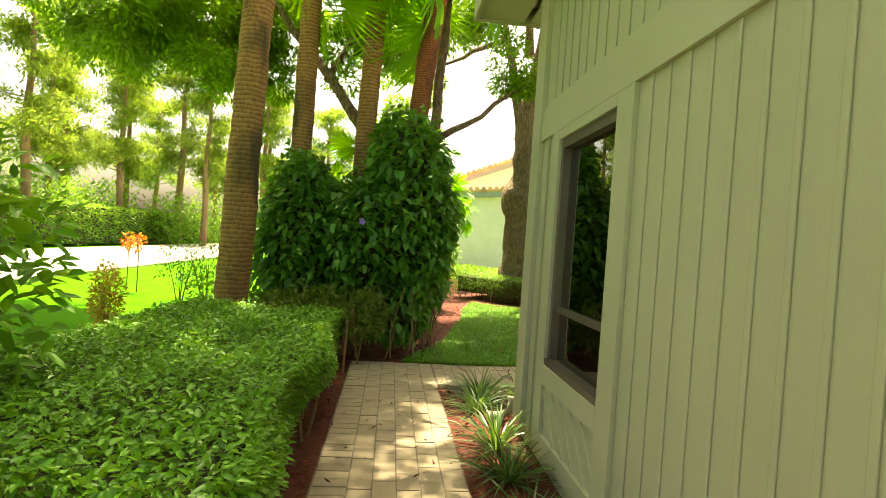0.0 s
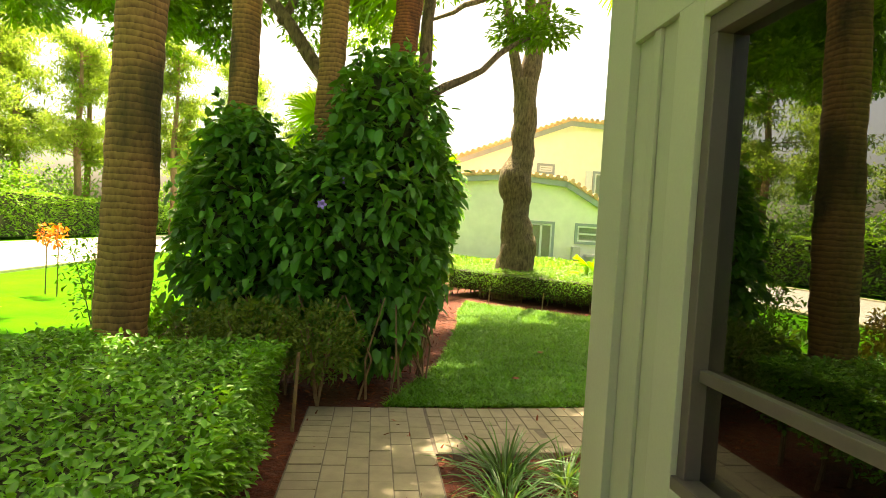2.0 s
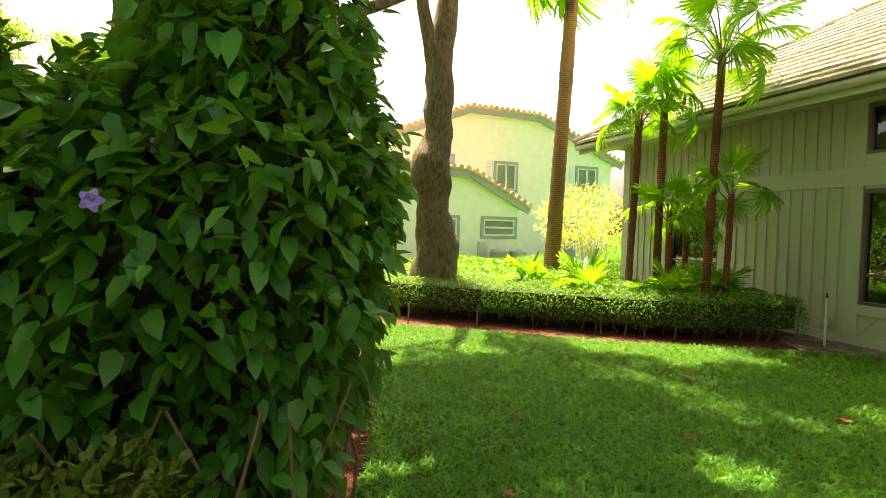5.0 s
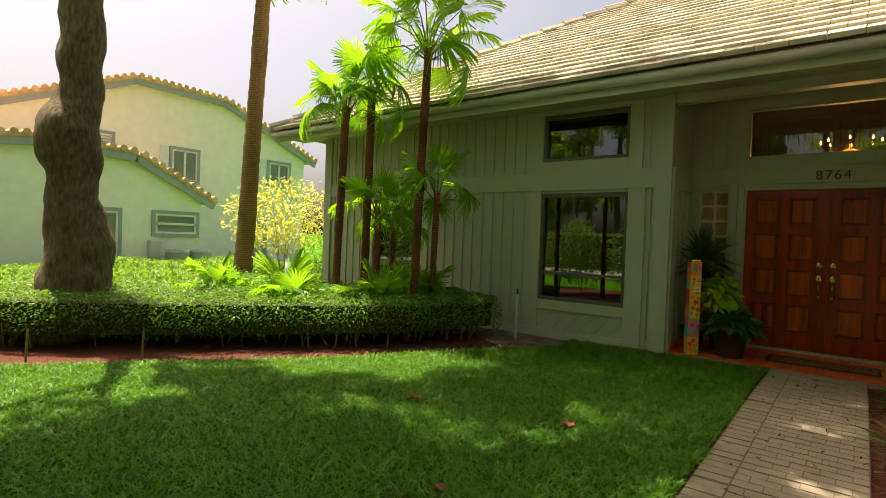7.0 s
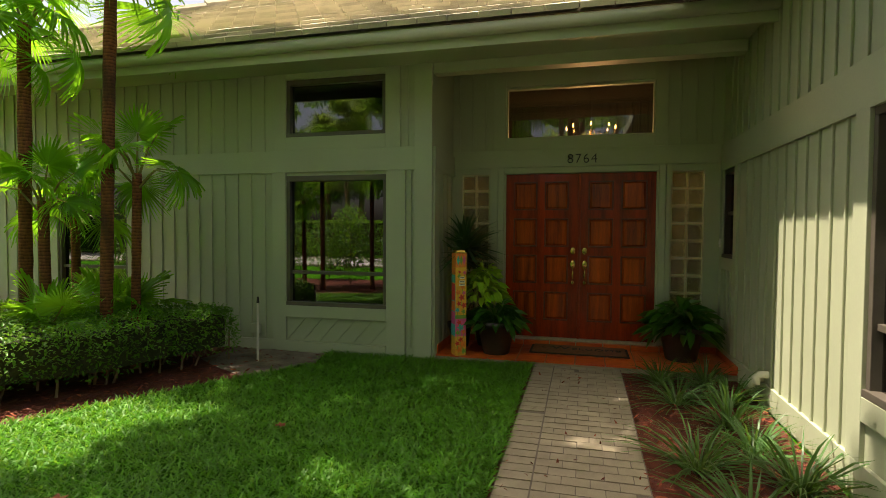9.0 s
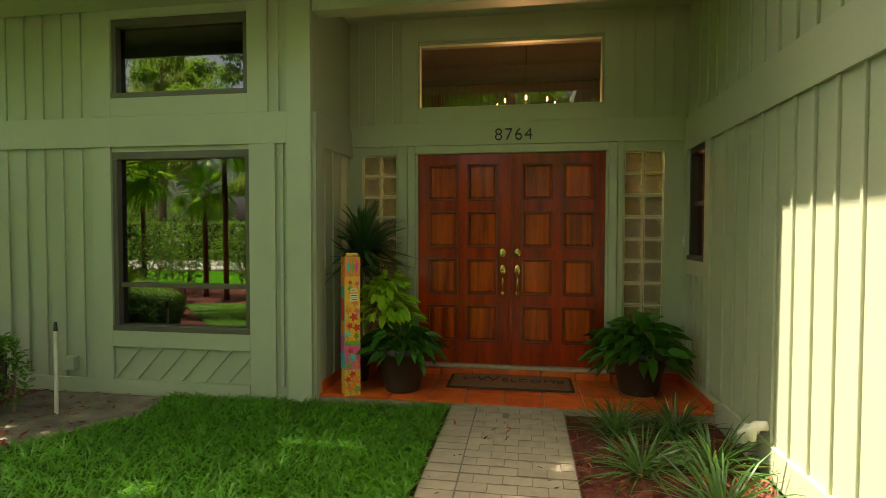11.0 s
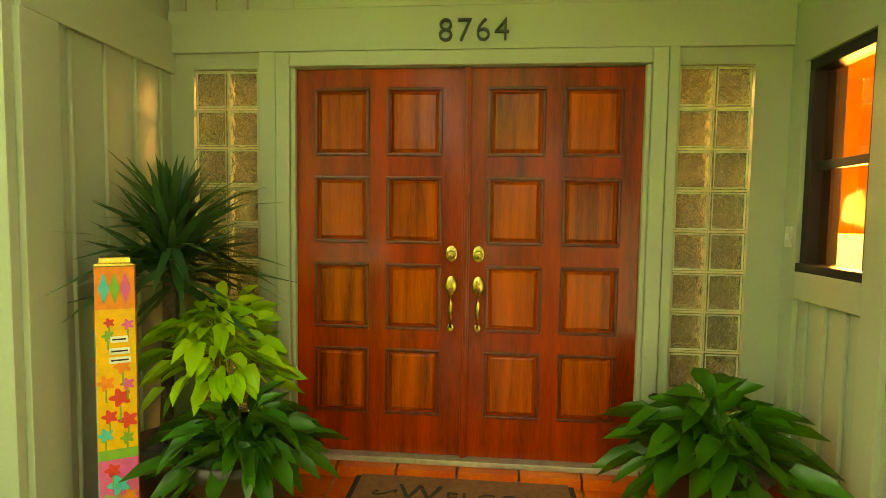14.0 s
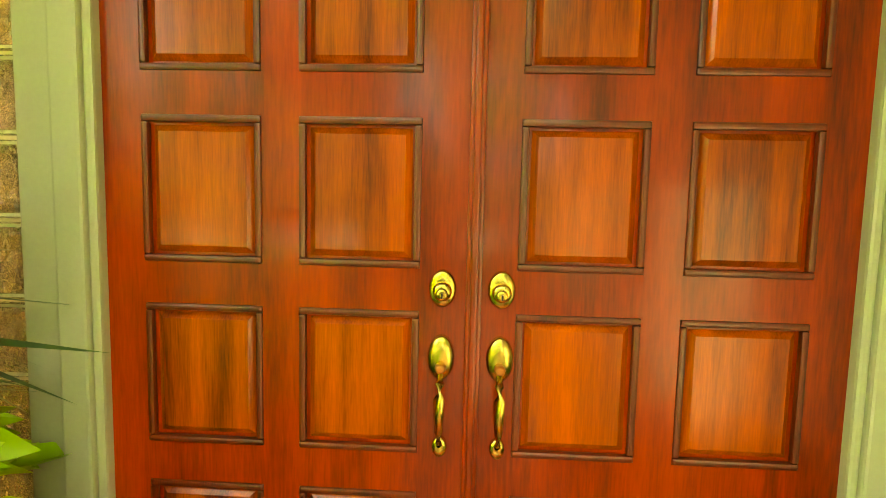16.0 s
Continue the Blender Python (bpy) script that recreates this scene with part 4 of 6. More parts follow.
# ---------- hedges ----------
def hedge(name, front, depth, height, base, mat, size, density, label, group="", foot=0.25, stems=40):
    """A clipped hedge along a line of front points: leafy skin over a shade-dark core, bare stems at the foot."""
    ob = thing(name, (front[0][0], front[0][1], float(ground_z(np.array(front[0][0]), 0))), label, "hedge", group)
    core = bmesh.new()
    seg = list(zip(front, front[1:]))
    deps = [depth[0] + (depth[1] - depth[0]) * i / max(1, len(front) - 1) for i in range(len(front))]
    hts = [height[0] + (height[1] - height[0]) * i / max(1, len(front) - 1) for i in range(len(front))]
    Pl, Dl = [], []
    for i, ((x0, y0), (x1, y1)) in enumerate(seg):
        d = np.array([x1 - x0, y1 - y0])
        ln = np.linalg.norm(d)
        d = d / ln
        nrm = np.array([d[1], -d[0]])
        for side in ("top", "front", "back", "ends"):
            if side == "top":
                k = int(ln * (deps[i] + deps[i + 1]) / 2 * density)
            elif side == "ends":
                k = int((deps[0] * hts[0] if i == 0 else 0) * density * 0.8) + int((deps[-1] * hts[-1] if i == len(seg) - 1 else 0) * density * 0.8)
            else:
                k = int(ln * hts[i] * density * (0.8 if side == "front" else 0.5))
            u = rng.uniform(0, 1, k)
            if side == "ends":
                u = np.where((rng.uniform(size=k) < 0.5) & (i == 0) | (i < len(seg) - 1), 0.0, 1.0) if i in (0, len(seg) - 1) else u
            de, he = deps[i] + (deps[i + 1] - deps[i]) * u, hts[i] + (hts[i + 1] - hts[i]) * u
            t = rng.uniform(0, 1, k) if side in ("top", "ends") else (np.zeros(k) if side == "front" else np.ones(k))
            inset = np.abs(rng.normal(size=k)) * 0.035
            xy = np.array([x0, y0]) + u[:, None] * d * ln - nrm * (t * de)[:, None]
            if side == "top":
                z = he + 0.03 * np.sin(xy[:, 0] * 5) * np.cos(xy[:, 1] * 4.3) + rng.normal(size=k) * 0.02 - inset
                edge = np.minimum(t, 1 - t) * de
                z -= 0.06 * np.exp(-edge / 0.05)
                dr = rng.normal(size=(k, 3)) * [1, 1, 0.3] + [0, 0, 0.55]
            else:
                out = nrm if side == "front" else -nrm
                if side == "ends":
                    out = -d if i == 0 and len(seg) > 1 else d
                z = foot + (he - foot) * rng.uniform(0, 1, k) ** 0.75
                bul = 0.05 * np.sin(z * 6 + xy[:, 0] * 3 + xy[:, 1] * 3)
                xy = xy + out * (bul - inset + 0.02)[:, None]
                dr = rng.normal(size=(k, 3)) * 0.8 + [out[0], out[1], 0.25]
            Pl.append(np.column_stack([xy, z + base + ground_z(xy[:, 0], 0)]))
            Dl.append(dr)
    P, D = np.concatenate(Pl), np.concatenate(Dl)
    # solid inner core, the shade between the leaves put into its dark colour
    a = [(f, g, h) for f, g, h in zip(front, deps, hts)]
    rows = []
    for i, ((x, y), de, he) in enumerate(a):
        p, q = np.array(front[max(0, i - 1)]), np.array(front[min(len(front) - 1, i + 1)])
        t = (q - p) / np.linalg.norm(q - p)
        nr = np.array([t[1], -t[0]])
        o = 0.07 * (1 if i == 0 else -1 if i == len(a) - 1 else 0) * t
        g = float(ground_z(np.array(x), 0)) + base
        f0, b0 = np.array([x, y]) - nr * 0.09 + o, np.array([x, y]) - nr * (de - 0.09) + o
        rows.append([core.verts.new((*f0, g + foot + 0.06)), core.verts.new((*f0, g + he - 0.09)), core.verts.new((*b0, g + he - 0.09)), core.verts.new((*b0, g + foot + 0.06))])
    for p, q in zip(rows, rows[1:]):
        for k in range(4):
            core.faces.new((p[k], p[(k + 1) % 4], q[(k + 1) % 4], q[k]))
    core.faces.new(rows[0][::-1])
    core.faces.new(rows[-1])
    part("shade_core", core, INNERSHADE, ob)
    leaves("foliage", P, D, size, 0.55, mat, ob)
    bm = bmesh.new()
    for s in range(stems):
        i = rng.integers(len(seg))
        u, t = rng.uniform(), rng.uniform(0.03, 0.97)
        (x0, y0), (x1, y1) = seg[i]
        d = np.array([x1 - x0, y1 - y0])
        nr = np.array([d[1], -d[0]]) / np.linalg.norm(d)
        q = np.array([x0, y0]) + d * u - nr * t * (deps[i] * 0.95)
        g = float(ground_z(np.array(q[0]), 0)) + base
        lean = rng.normal(size=2) * 0.07
        tube(bm, [(q[0], q[1], g - 0.05), (q[0] + lean[0] * 0.5, q[1] + lean[1] * 0.4, g + foot * 0.7), (q[0] + lean[0], q[1] + lean[1], g + foot + 0.22)], [0.014, 0.011, 0.006], 5)
    part("stem_mass", bm, STEM, ob)["kind"] = "stuff"
    return ob


hedge("hedge", [(-0.42, 1.72), (-0.44, 2.8), (-0.42, 4.0), (-0.40, 5.38)], (1.75, 1.5), (0.70, 0.74), 0.0, HEDGE_A, 0.044, 3400, "clipped glossy green hedge beside the paver path", "hedges", 0.3, 90)
hedge("hedge", [(1.8, 14.3), (2.5, 13.5), (3.4, 12.55), (4.7, 11.25), (6.0, 10.1), (7.3, 9.62)], (2.6, 0.8), (0.66, 0.58), 0.0, HEDGE_B, 0.045, 1500, "low clipped dark green hedge along the lawn", "hedges", 0.1, 160)
hedge("hedge", [(-15.6, -20), (-15.8, 10), (-15.8, 40), (-15.6, 75)], (1.5, 1.5), (2.1, 2.1), 0.0, COVER, 0.17, 130, "tall clipped sunny hedge across the street", "hedges", 0.02, 20)
n = 42000
X, Y = rng.uniform(1.5, 11, n), rng.uniform(12.6, 22, n)
k = (Y > 14.0 - 0.95 * (X - 4.3) + 1.2) & ~((X > 7.6) & (Y < 14.8))
X, Y = X[k], Y[k]
Z = 0.46 + 0.08 * np.sin(X * 1.7) * np.cos(Y * 1.3) - 0.10 * np.abs(rng.normal(size=len(X)))
gc = leaves("groundcover", np.column_stack([X, Y, Z + ground_z(X, Y)]), rng.normal(size=(len(X), 3)) + [0, 0, 0.7], 0.11, 0.5, COVER, None)
tagged(gc, "sunny bright green groundcover shrubs behind the hedge", "groundcover", "", "stuff")


# ---------- vine over the palm trunks ----------
def blob_points(balls, n, shell=0.14):
    """Points on the outer skin of a heap of ellipsoids."""
    out_p, out_n = [], []
    vols = np.array([b[3] * b[5] + b[4] * b[5] for b in balls])
    for b, share in zip(balls, vols / vols.sum()):
        k = int(n * share)
        v = unit(rng.normal(size=(k, 3)))
        r = 1 - np.abs(rng.normal(size=k)) * shell + (rng.uniform(size=k) < 0.2) * rng.uniform(0.03, 0.17, k) + 0.06 * np.sin(v[:, 0] * 9) * np.sin(v[:, 2] * 8)
        p = np.array(b[:3]) + v * np.array(b[3:6]) * r[:, None]
        ok = np.ones(k, bool)
        for c in balls:
            if c is not b:
                ok &= (((p - np.array(c[:3])) / (np.array(c[3:6]) * 0.86)) ** 2).sum(1) > 1
        out_p.append(p[ok])
        out_n.append(unit(v[ok] / np.array(b[3:6])))
    return np.concatenate(out_p), np.concatenate(out_n)


vine = thing("vine_thicket", (0.1, 7.1, 0), "dense dark green vine climbing over palm trunks with lilac flowers", "vine")
HEAPS = [(0.17, 7.2, 1.5, 0.72, 0.72, 1.2), (0.2, 7.2, 2.45, 0.53, 0.55, 0.72), (0.33, 7.25, 1.8, 0.58, 0.6, 0.75), (-0.35, 7.15, 1.3, 0.62, 0.68, 1.0), (-1.1, 7.3, 1.35, 0.62, 0.62, 1.1),
         (-1.2, 7.35, 2.05, 0.36, 0.42, 0.5), (0.2, 7.0, 0.72, 0.42, 0.45, 0.55)]
P, Nn = blob_points(HEAPS, 15000)
D = Nn * 0.6 + rng.normal(size=P.shape) * 0.65 + [0, 0, -0.4]
k = P[:, 2] > 0.12
leaves("foliage", P[k], D[k], 0.115, 0.7, VINE, vine, droop=0.3, fold=0.1)
P, Nn = blob_points([(a, b, c, d * 0.8, e2 * 0.8, f * 0.88) for a, b, c, d, e2, f in HEAPS], 5000, 0.3)
leaves("inner_foliage", P[P[:, 2] > 0.15], rng.normal(size=P.shape)[P[:, 2] > 0.15], 0.16, 0.8, VINE, vine)
# dark balls within the heaps stand in for the shade inside the vine
bm = bmesh.new()
for a, b, c, d, e2, f in HEAPS:
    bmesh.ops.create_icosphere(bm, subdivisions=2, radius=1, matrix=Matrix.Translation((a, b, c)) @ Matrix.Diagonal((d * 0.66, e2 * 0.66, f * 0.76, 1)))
part("vine_shade_core", bm, INNERSHADE, vine)
P, Nn = blob_points(HEAPS, 150, 0.05)
SP, SD = [], []
for p, q in zip(P, Nn):
    if p[2] > 0.4 and p[0] < 0.5:
        d = q + rng.normal(size=3) * 0.5 + [0, 0, 0.25 if p[2] > 2.2 else -0.3]
        d /= np.linalg.norm(d)
        for u in range(7):
            SP.append(p + d * 0.05 * u - np.array([0, 0, 0.005 * u * u]))
            SD.append(d * 0.5 + rng.normal(size=3) * 0.8 + [0, 0, -0.3])
leaves("trailing_foliage", np.array(SP), np.array(SD), 0.10, 0.68, VINE, vine, droop=0.3, fold=0.1)
bm = bmesh.new()
for j in range(26):
    a = rng.uniform(0, 6.28)
    p = Vector((0.1 + 0.8 * math.cos(a) - 0.2, 7.15 + 0.6 * math.sin(a), 0))
    tube(bm, [p, p + Vector((rng.normal() * 0.08, rng.normal() * 0.08, 0.35)), p + Vector((rng.normal() * 0.15, rng.normal() * 0.1, 0.9))], [0.012, 0.01, 0.006], 5)
part("runner_mass", bm, STEM, vine)["kind"] = "stuff"
for x, y, z in ((-0.31, 6.52, 1.645), (-0.13, 6.70, 1.867)):
    bm = bmesh.new()
    for a in range(5):
        c, s = math.cos(a * 1.257), math.sin(a * 1.257)
        v = [bm.verts.new((x + q * c * 0.032 - w * s * 0.02, y - 0.02 - d, z + q * s * 0.032 + w * c * 0.02)) for q, w, d in ((0, 0, 0), (0.7, 0.8, 0.02), (1.3, 0.3, 0.014), (1.3, -0.3, 0.014), (0.7, -0.8, 0.02))]
        bm.faces.new(v)
    part("flower", bm, PURPLE, vine, "lilac trumpet flower")

# shrubs in the bed
def shrub(name, at, r, h, mat, size, count, label, group="", stems=6, foot=0.25):
    ob = thing(name, at, label, "shrub", group)
    P, Nn = blob_points([(at[0], at[1], at[2] + foot + (h - foot) / 2, r, r, (h - foot) / 2)], count, 0.35)
    leaves("foliage", P, Nn * 0.7 + rng.normal(size=P.shape) * 0.7 + [0, 0, 0.25], size, 0.5, mat, ob)
    bm = bmesh.new()
    for j in range(stems):
        a = rng.uniform(0, 6.28)
        tube(bm, [at, (at[0] + math.cos(a) * r * 0.25, at[1] + math.sin(a) * r * 0.25, at[2] + h * 0.4), (at[0] + math.cos(a) * r * 0.6, at[1] + math.sin(a) * r * 0.6, at[2] + h * 0.8)], [0.010, 0.008, 0.004], 6)
    part("stem_mass", bm, STEM, ob)["kind"] = "stuff"
    return ob


for x, y, r, h in ((-0.25, 6.32, 0.34, 0.85), (-0.75, 6.35, 0.4, 0.88), (-1.15, 6.5, 0.36, 0.8)):
    shrub("shrub", (x, y, 0), r, h, RUSTY, 0.055, 1700, "small rusty-tinged shrub in the mulch bed", "rusty shrubs", 5, 0.22)
shrub("golden_shrub", (-3.65, 7.5, -0.06), 0.2, 0.95, YELLOW, 0.07, 900, "narrow golden yellow shrub on the grass", "", 5, 0.05)
for x, y, h in ((-2.6, 8.2, 1.35), (-3.4, 9.3, 1.3), (-2.2, 7.3, 1.0)):
    shrub("rose_bush", (x, y, -0.05), 0.42, h, HEDGE_B, 0.06, 420, "sparse leafy bush on thin bare stems", "sparse bushes", 5, 0.45)
shrub("fern_clump", (-1.75, 6.9, 0), 0.4, 0.7, COVER, 0.14, 500, "bright green fern clump behind the trunk", "", 4, 0.05)
near = shrub("near_shrub", (-1.95, 2.5, 0), 0.55, 1.95, HEDGE_A, 0.13, 900, "dark large-leaved shrub beside the hedge", "", 8, 0.5)
for x, y in ((-5.6, 12.2), (-5.3, 12.0)):
    shrub("orange_flower", (x, y, 0.75), 0.16, 0.45, leaf_mat("orange_bloom", (0.7, 0.10, 0.01), (0.9, 0.25, 0.03), 0.6, 0.3, (0.9, 0.3, 0.05)), 0.09, 90, "bright orange flower head", "orange flowers", 3, 0.05)
    tube_bm = tube(bmesh.new(), [(x, y, -0.06), (x, y, 0.8)], [0.012, 0.01], 5)
    tagged(part("flower_stalk", tube_bm, STEM), "thin green flower stalk in grass", "stalk", "flower stalks")


# ---------- trees ----------
def trunk_line(p0, p1, bow=0.0, n=12):
    p0, p1 = Vector(p0), Vector(p1)
    return [p0.lerp(p1, k / n) + Vector((bow * math.sin(math.pi * k / n), 0, 0)) for k in range(n + 1)]


def fan_mesh(name, radius, spread, segs, mat, droop=0.25):
    """One fan blade about the origin, opening along +x: pleated, split into narrow drooping fingers."""
    V, Fc = [], []
    for k in range(segs):
        a = -spread / 2 + spread * (k + 0.5) / segs
        w = spread / segs
        rr = radius * (0.78 + 0.22 * math.cos(a * 0.6)) * rng.uniform(0.9, 1.06)
        bend, tip = rng.uniform(0.7, 1.4) * droop, rng.normal() * 0.05
        b = len(V)
        for r, ww in ((0.05, 0.5), (0.45, 0.5), (0.75, 0.22), (1.0, 0.02)):
            for side in (-1, 1):
                ang = a + side * w * ww + tip * max(0, r - 0.45)
                z = 0.10 * radius * r - bend * radius * r ** 2.6 + side * 0.028 * min(r, 0.6)
                V.append((r * rr * math.cos(ang), r * rr * math.sin(ang), z))
        Fc += [(b, b + 1, b + 3, b + 2), (b + 2, b + 3, b + 5, b + 4), (b + 4, b + 5, b + 7, b + 6)]
    ob = sheet(name, V, Fc, mat)
    me = ob.data
    bpy.data.objects.remove(ob)
    return me


FROND = [fan_mesh("frond", 0.62, sp, 38, FAN, d) for d, sp in ((0.2, 5.3), (0.4, 5.0), (0.65, 4.6))]


def palm(name, at, top, r0, r1, bark, label, group, fronds, reach, mesh_scale, rings=14, bow=0.0, span=100):
    ob = thing(name, at, label, "palm tree", group)
    pts = trunk_line(at, top, bow, rings * 2)
    rad = [(r0 + (r1 - r0) * k / (rings * 2)) * (1.0 + 0.05 * (k % 2)) * (1.25 if k == 0 else 1.0) for k in range(rings * 2 + 1)]
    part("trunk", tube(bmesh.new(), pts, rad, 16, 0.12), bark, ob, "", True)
    T = Vector(top)
    for j in range(fronds):
        u = (j + 0.5) / fronds
        az, el = j * 2.4 + rng.uniform(0, 0.5), math.radians(80 - span * u + rng.normal() * 8)
        d = Vector((math.cos(az) * math.cos(el), math.sin(az) * math.cos(el), math.sin(el)))
        end = T + d * reach * rng.uniform(0.8, 1.15)
        part("petiole", tube(bmesh.new(), [T - Vector((0, 0, 0.05 + 0.15 * u)), T.lerp(end, 0.5) + Vector((0, 0, 0.04)), end], [0.016, 0.010, 0.007], 5), PETIOLE, ob)
        m = Matrix.Translation(end) @ d.to_track_quat("X", "Z").to_matrix().to_4x4() @ Matrix.Rotation(rng.uniform(-0.8, 0.8), 4, "X") @ Matrix.Rotation(rng.uniform(-0.1, 0.35) + 0.55 * u, 4, "Y") @ Matrix.Scale(mesh_scale * rng.uniform(0.85, 1.1), 4)
        f = new("frond", FROND[min(2, int(u * 3))])
        f.parent = ob
        f.matrix_parent_inverse = Matrix.Translation(-Vector(at))
        f.matrix_basis = m
    return ob


PETIOLE = surface("green_brown_petiole", (0.10, 0.13, 0.02), 0.6, 0.3, 12, 60, 0.2, second=(0.28, 0.20, 0.05))
G = "slender fan palms"
L1 = "slender fan palm with red-brown fibrous trunk by the wall"
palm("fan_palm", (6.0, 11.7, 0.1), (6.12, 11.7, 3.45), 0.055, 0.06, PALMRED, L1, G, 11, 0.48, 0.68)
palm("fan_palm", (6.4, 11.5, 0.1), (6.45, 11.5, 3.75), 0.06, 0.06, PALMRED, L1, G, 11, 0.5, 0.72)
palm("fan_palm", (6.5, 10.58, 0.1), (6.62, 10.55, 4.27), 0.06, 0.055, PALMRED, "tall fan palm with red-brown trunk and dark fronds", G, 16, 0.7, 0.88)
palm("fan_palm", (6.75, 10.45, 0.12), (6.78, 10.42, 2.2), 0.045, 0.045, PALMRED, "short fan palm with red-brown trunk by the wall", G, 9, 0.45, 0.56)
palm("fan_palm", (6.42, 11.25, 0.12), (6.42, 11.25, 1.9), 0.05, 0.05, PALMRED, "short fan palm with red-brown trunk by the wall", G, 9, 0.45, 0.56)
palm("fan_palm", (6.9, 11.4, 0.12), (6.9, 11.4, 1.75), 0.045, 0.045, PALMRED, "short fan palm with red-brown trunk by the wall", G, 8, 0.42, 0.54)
for x, y, s in ((6.95, 10.75, 0.75), (6.2, 11.0, 0.7), (5.4, 12.0, 0.95), (6.85, 10.95, 0.6), (4.9, 13.0, 0.8)):
    palm("young_palm", (x, y, 0.1), (x, y, 0.45), 0.05, 0.04, PALMRED, "young fan palm with low bright fronds", "young palms", 9, 0.42, s * 0.75, 3, 0.0, 60)
S = "sabal palms"
L2 = "tall palm with ringed grey-brown trunk"
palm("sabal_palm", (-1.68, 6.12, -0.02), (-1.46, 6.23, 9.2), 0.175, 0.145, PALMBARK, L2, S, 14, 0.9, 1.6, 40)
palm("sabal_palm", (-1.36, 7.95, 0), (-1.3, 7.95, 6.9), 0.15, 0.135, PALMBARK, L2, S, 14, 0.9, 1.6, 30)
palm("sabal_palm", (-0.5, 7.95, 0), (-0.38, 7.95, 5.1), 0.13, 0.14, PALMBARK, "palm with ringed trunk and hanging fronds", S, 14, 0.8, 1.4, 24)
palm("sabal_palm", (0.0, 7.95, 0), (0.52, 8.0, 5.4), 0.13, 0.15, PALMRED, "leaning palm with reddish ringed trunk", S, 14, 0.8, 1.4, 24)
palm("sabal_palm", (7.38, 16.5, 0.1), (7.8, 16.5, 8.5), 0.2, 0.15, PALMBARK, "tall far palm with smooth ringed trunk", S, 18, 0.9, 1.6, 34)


def limb(bm, p, q, r0, r1, n=6, wob=0.12):
    p, q = Vector(p), Vector(q)
    pts = []
    for k in range(n + 1):
        u = k / n
        pts.append(p.lerp(q, u) + Vector((noise.noise(p + Vector((u * 3, 1, 0))), noise.noise(p + Vector((0, u * 3, 5))), noise.noise(p + Vector((4, 0, u * 3))))) * wob * math.sin(math.pi * u))
    tube(bm, pts, [r0 + (r1 - r0) * k / n for k in range(n + 1)], 9, 0.25)


def flowing(rows, n):
    """Rows of numbers, joined by a smooth curve with n steps between each two."""
    R = [np.array(r, float) for r in rows]
    out = []
    for k in range(len(R) - 1):
        a, b, c, d = R[max(0, k - 1)], R[k], R[k + 1], R[min(len(R) - 1, k + 2)]
        for q in range(n):
            t = q / n
            out.append(0.5 * (2 * b + (c - a) * t + (2 * a - 5 * b + 4 * c - d) * t * t + (3 * b - a - 3 * c + d) * t ** 3))
    return out + [R[-1]]


def oak(at, limbs, heaps, count, label, size=0.1, trunk=(), per=300, puff=0.24, over=()):
    """heaps: rounded masses of the crown; over: unseen flat reaches added to cast dappled shade (x0, x1, y0, y1, z0,
    z1, sprays).
    """
    ob = thing("oak_tree", at, label, "tree", "oaks")
    bm = bmesh.new()
    if trunk:
        rows = flowing(trunk, 7)
        tube(bm, [tuple(t[:3]) for t in rows], [t[3] for t in rows], 22, 0.22)
        for v in bm.verts:
            v.co += Vector((v.co.x - at[0], v.co.y - at[1], 0)).normalized() * (0.035 * noise.noise(v.co * 5.0) + 0.05 * noise.noise(v.co * 1.9))
    part("trunk", bm, BARK, ob, "", True)
    for a in limbs:
        b2 = bmesh.new()
        limb(b2, *a)
        part("limb", b2, BARK, ob, "", True)
    C = []
    for h in heaps:
        n = max(4, int(count * h[3] * h[4] * h[5]) // per)
        C.append(np.array(h[:3]) + unit(rng.normal(size=(n, 3))) * np.array(h[3:6]) * rng.uniform(0.35, 1.0, (n, 1)) ** 0.6)
    for x0, x1, y0, y1, z0, z1, n in over:
        C.append(rng.uniform((x0, y0, z0), (x1, y1, z1), (n, 3)))
    C = np.concatenate(C)
    k = len(C) * per
    grow = rng.uniform(0.7, 1.35, len(C))
    pick = rng.integers(len(C), size=k)
    off = unit(rng.normal(size=(k, 3))) * rng.uniform(0.1, 1, (k, 1)) ** 0.45 * [puff * 1.6, puff * 1.6, puff * 0.9] * grow[pick][:, None]
    leaves("crown", C[pick] + off, unit(off) + rng.normal(size=(k, 3)) * 0.6 + [0, 0, -0.15], size, 0.5, OAK, ob)
    return ob


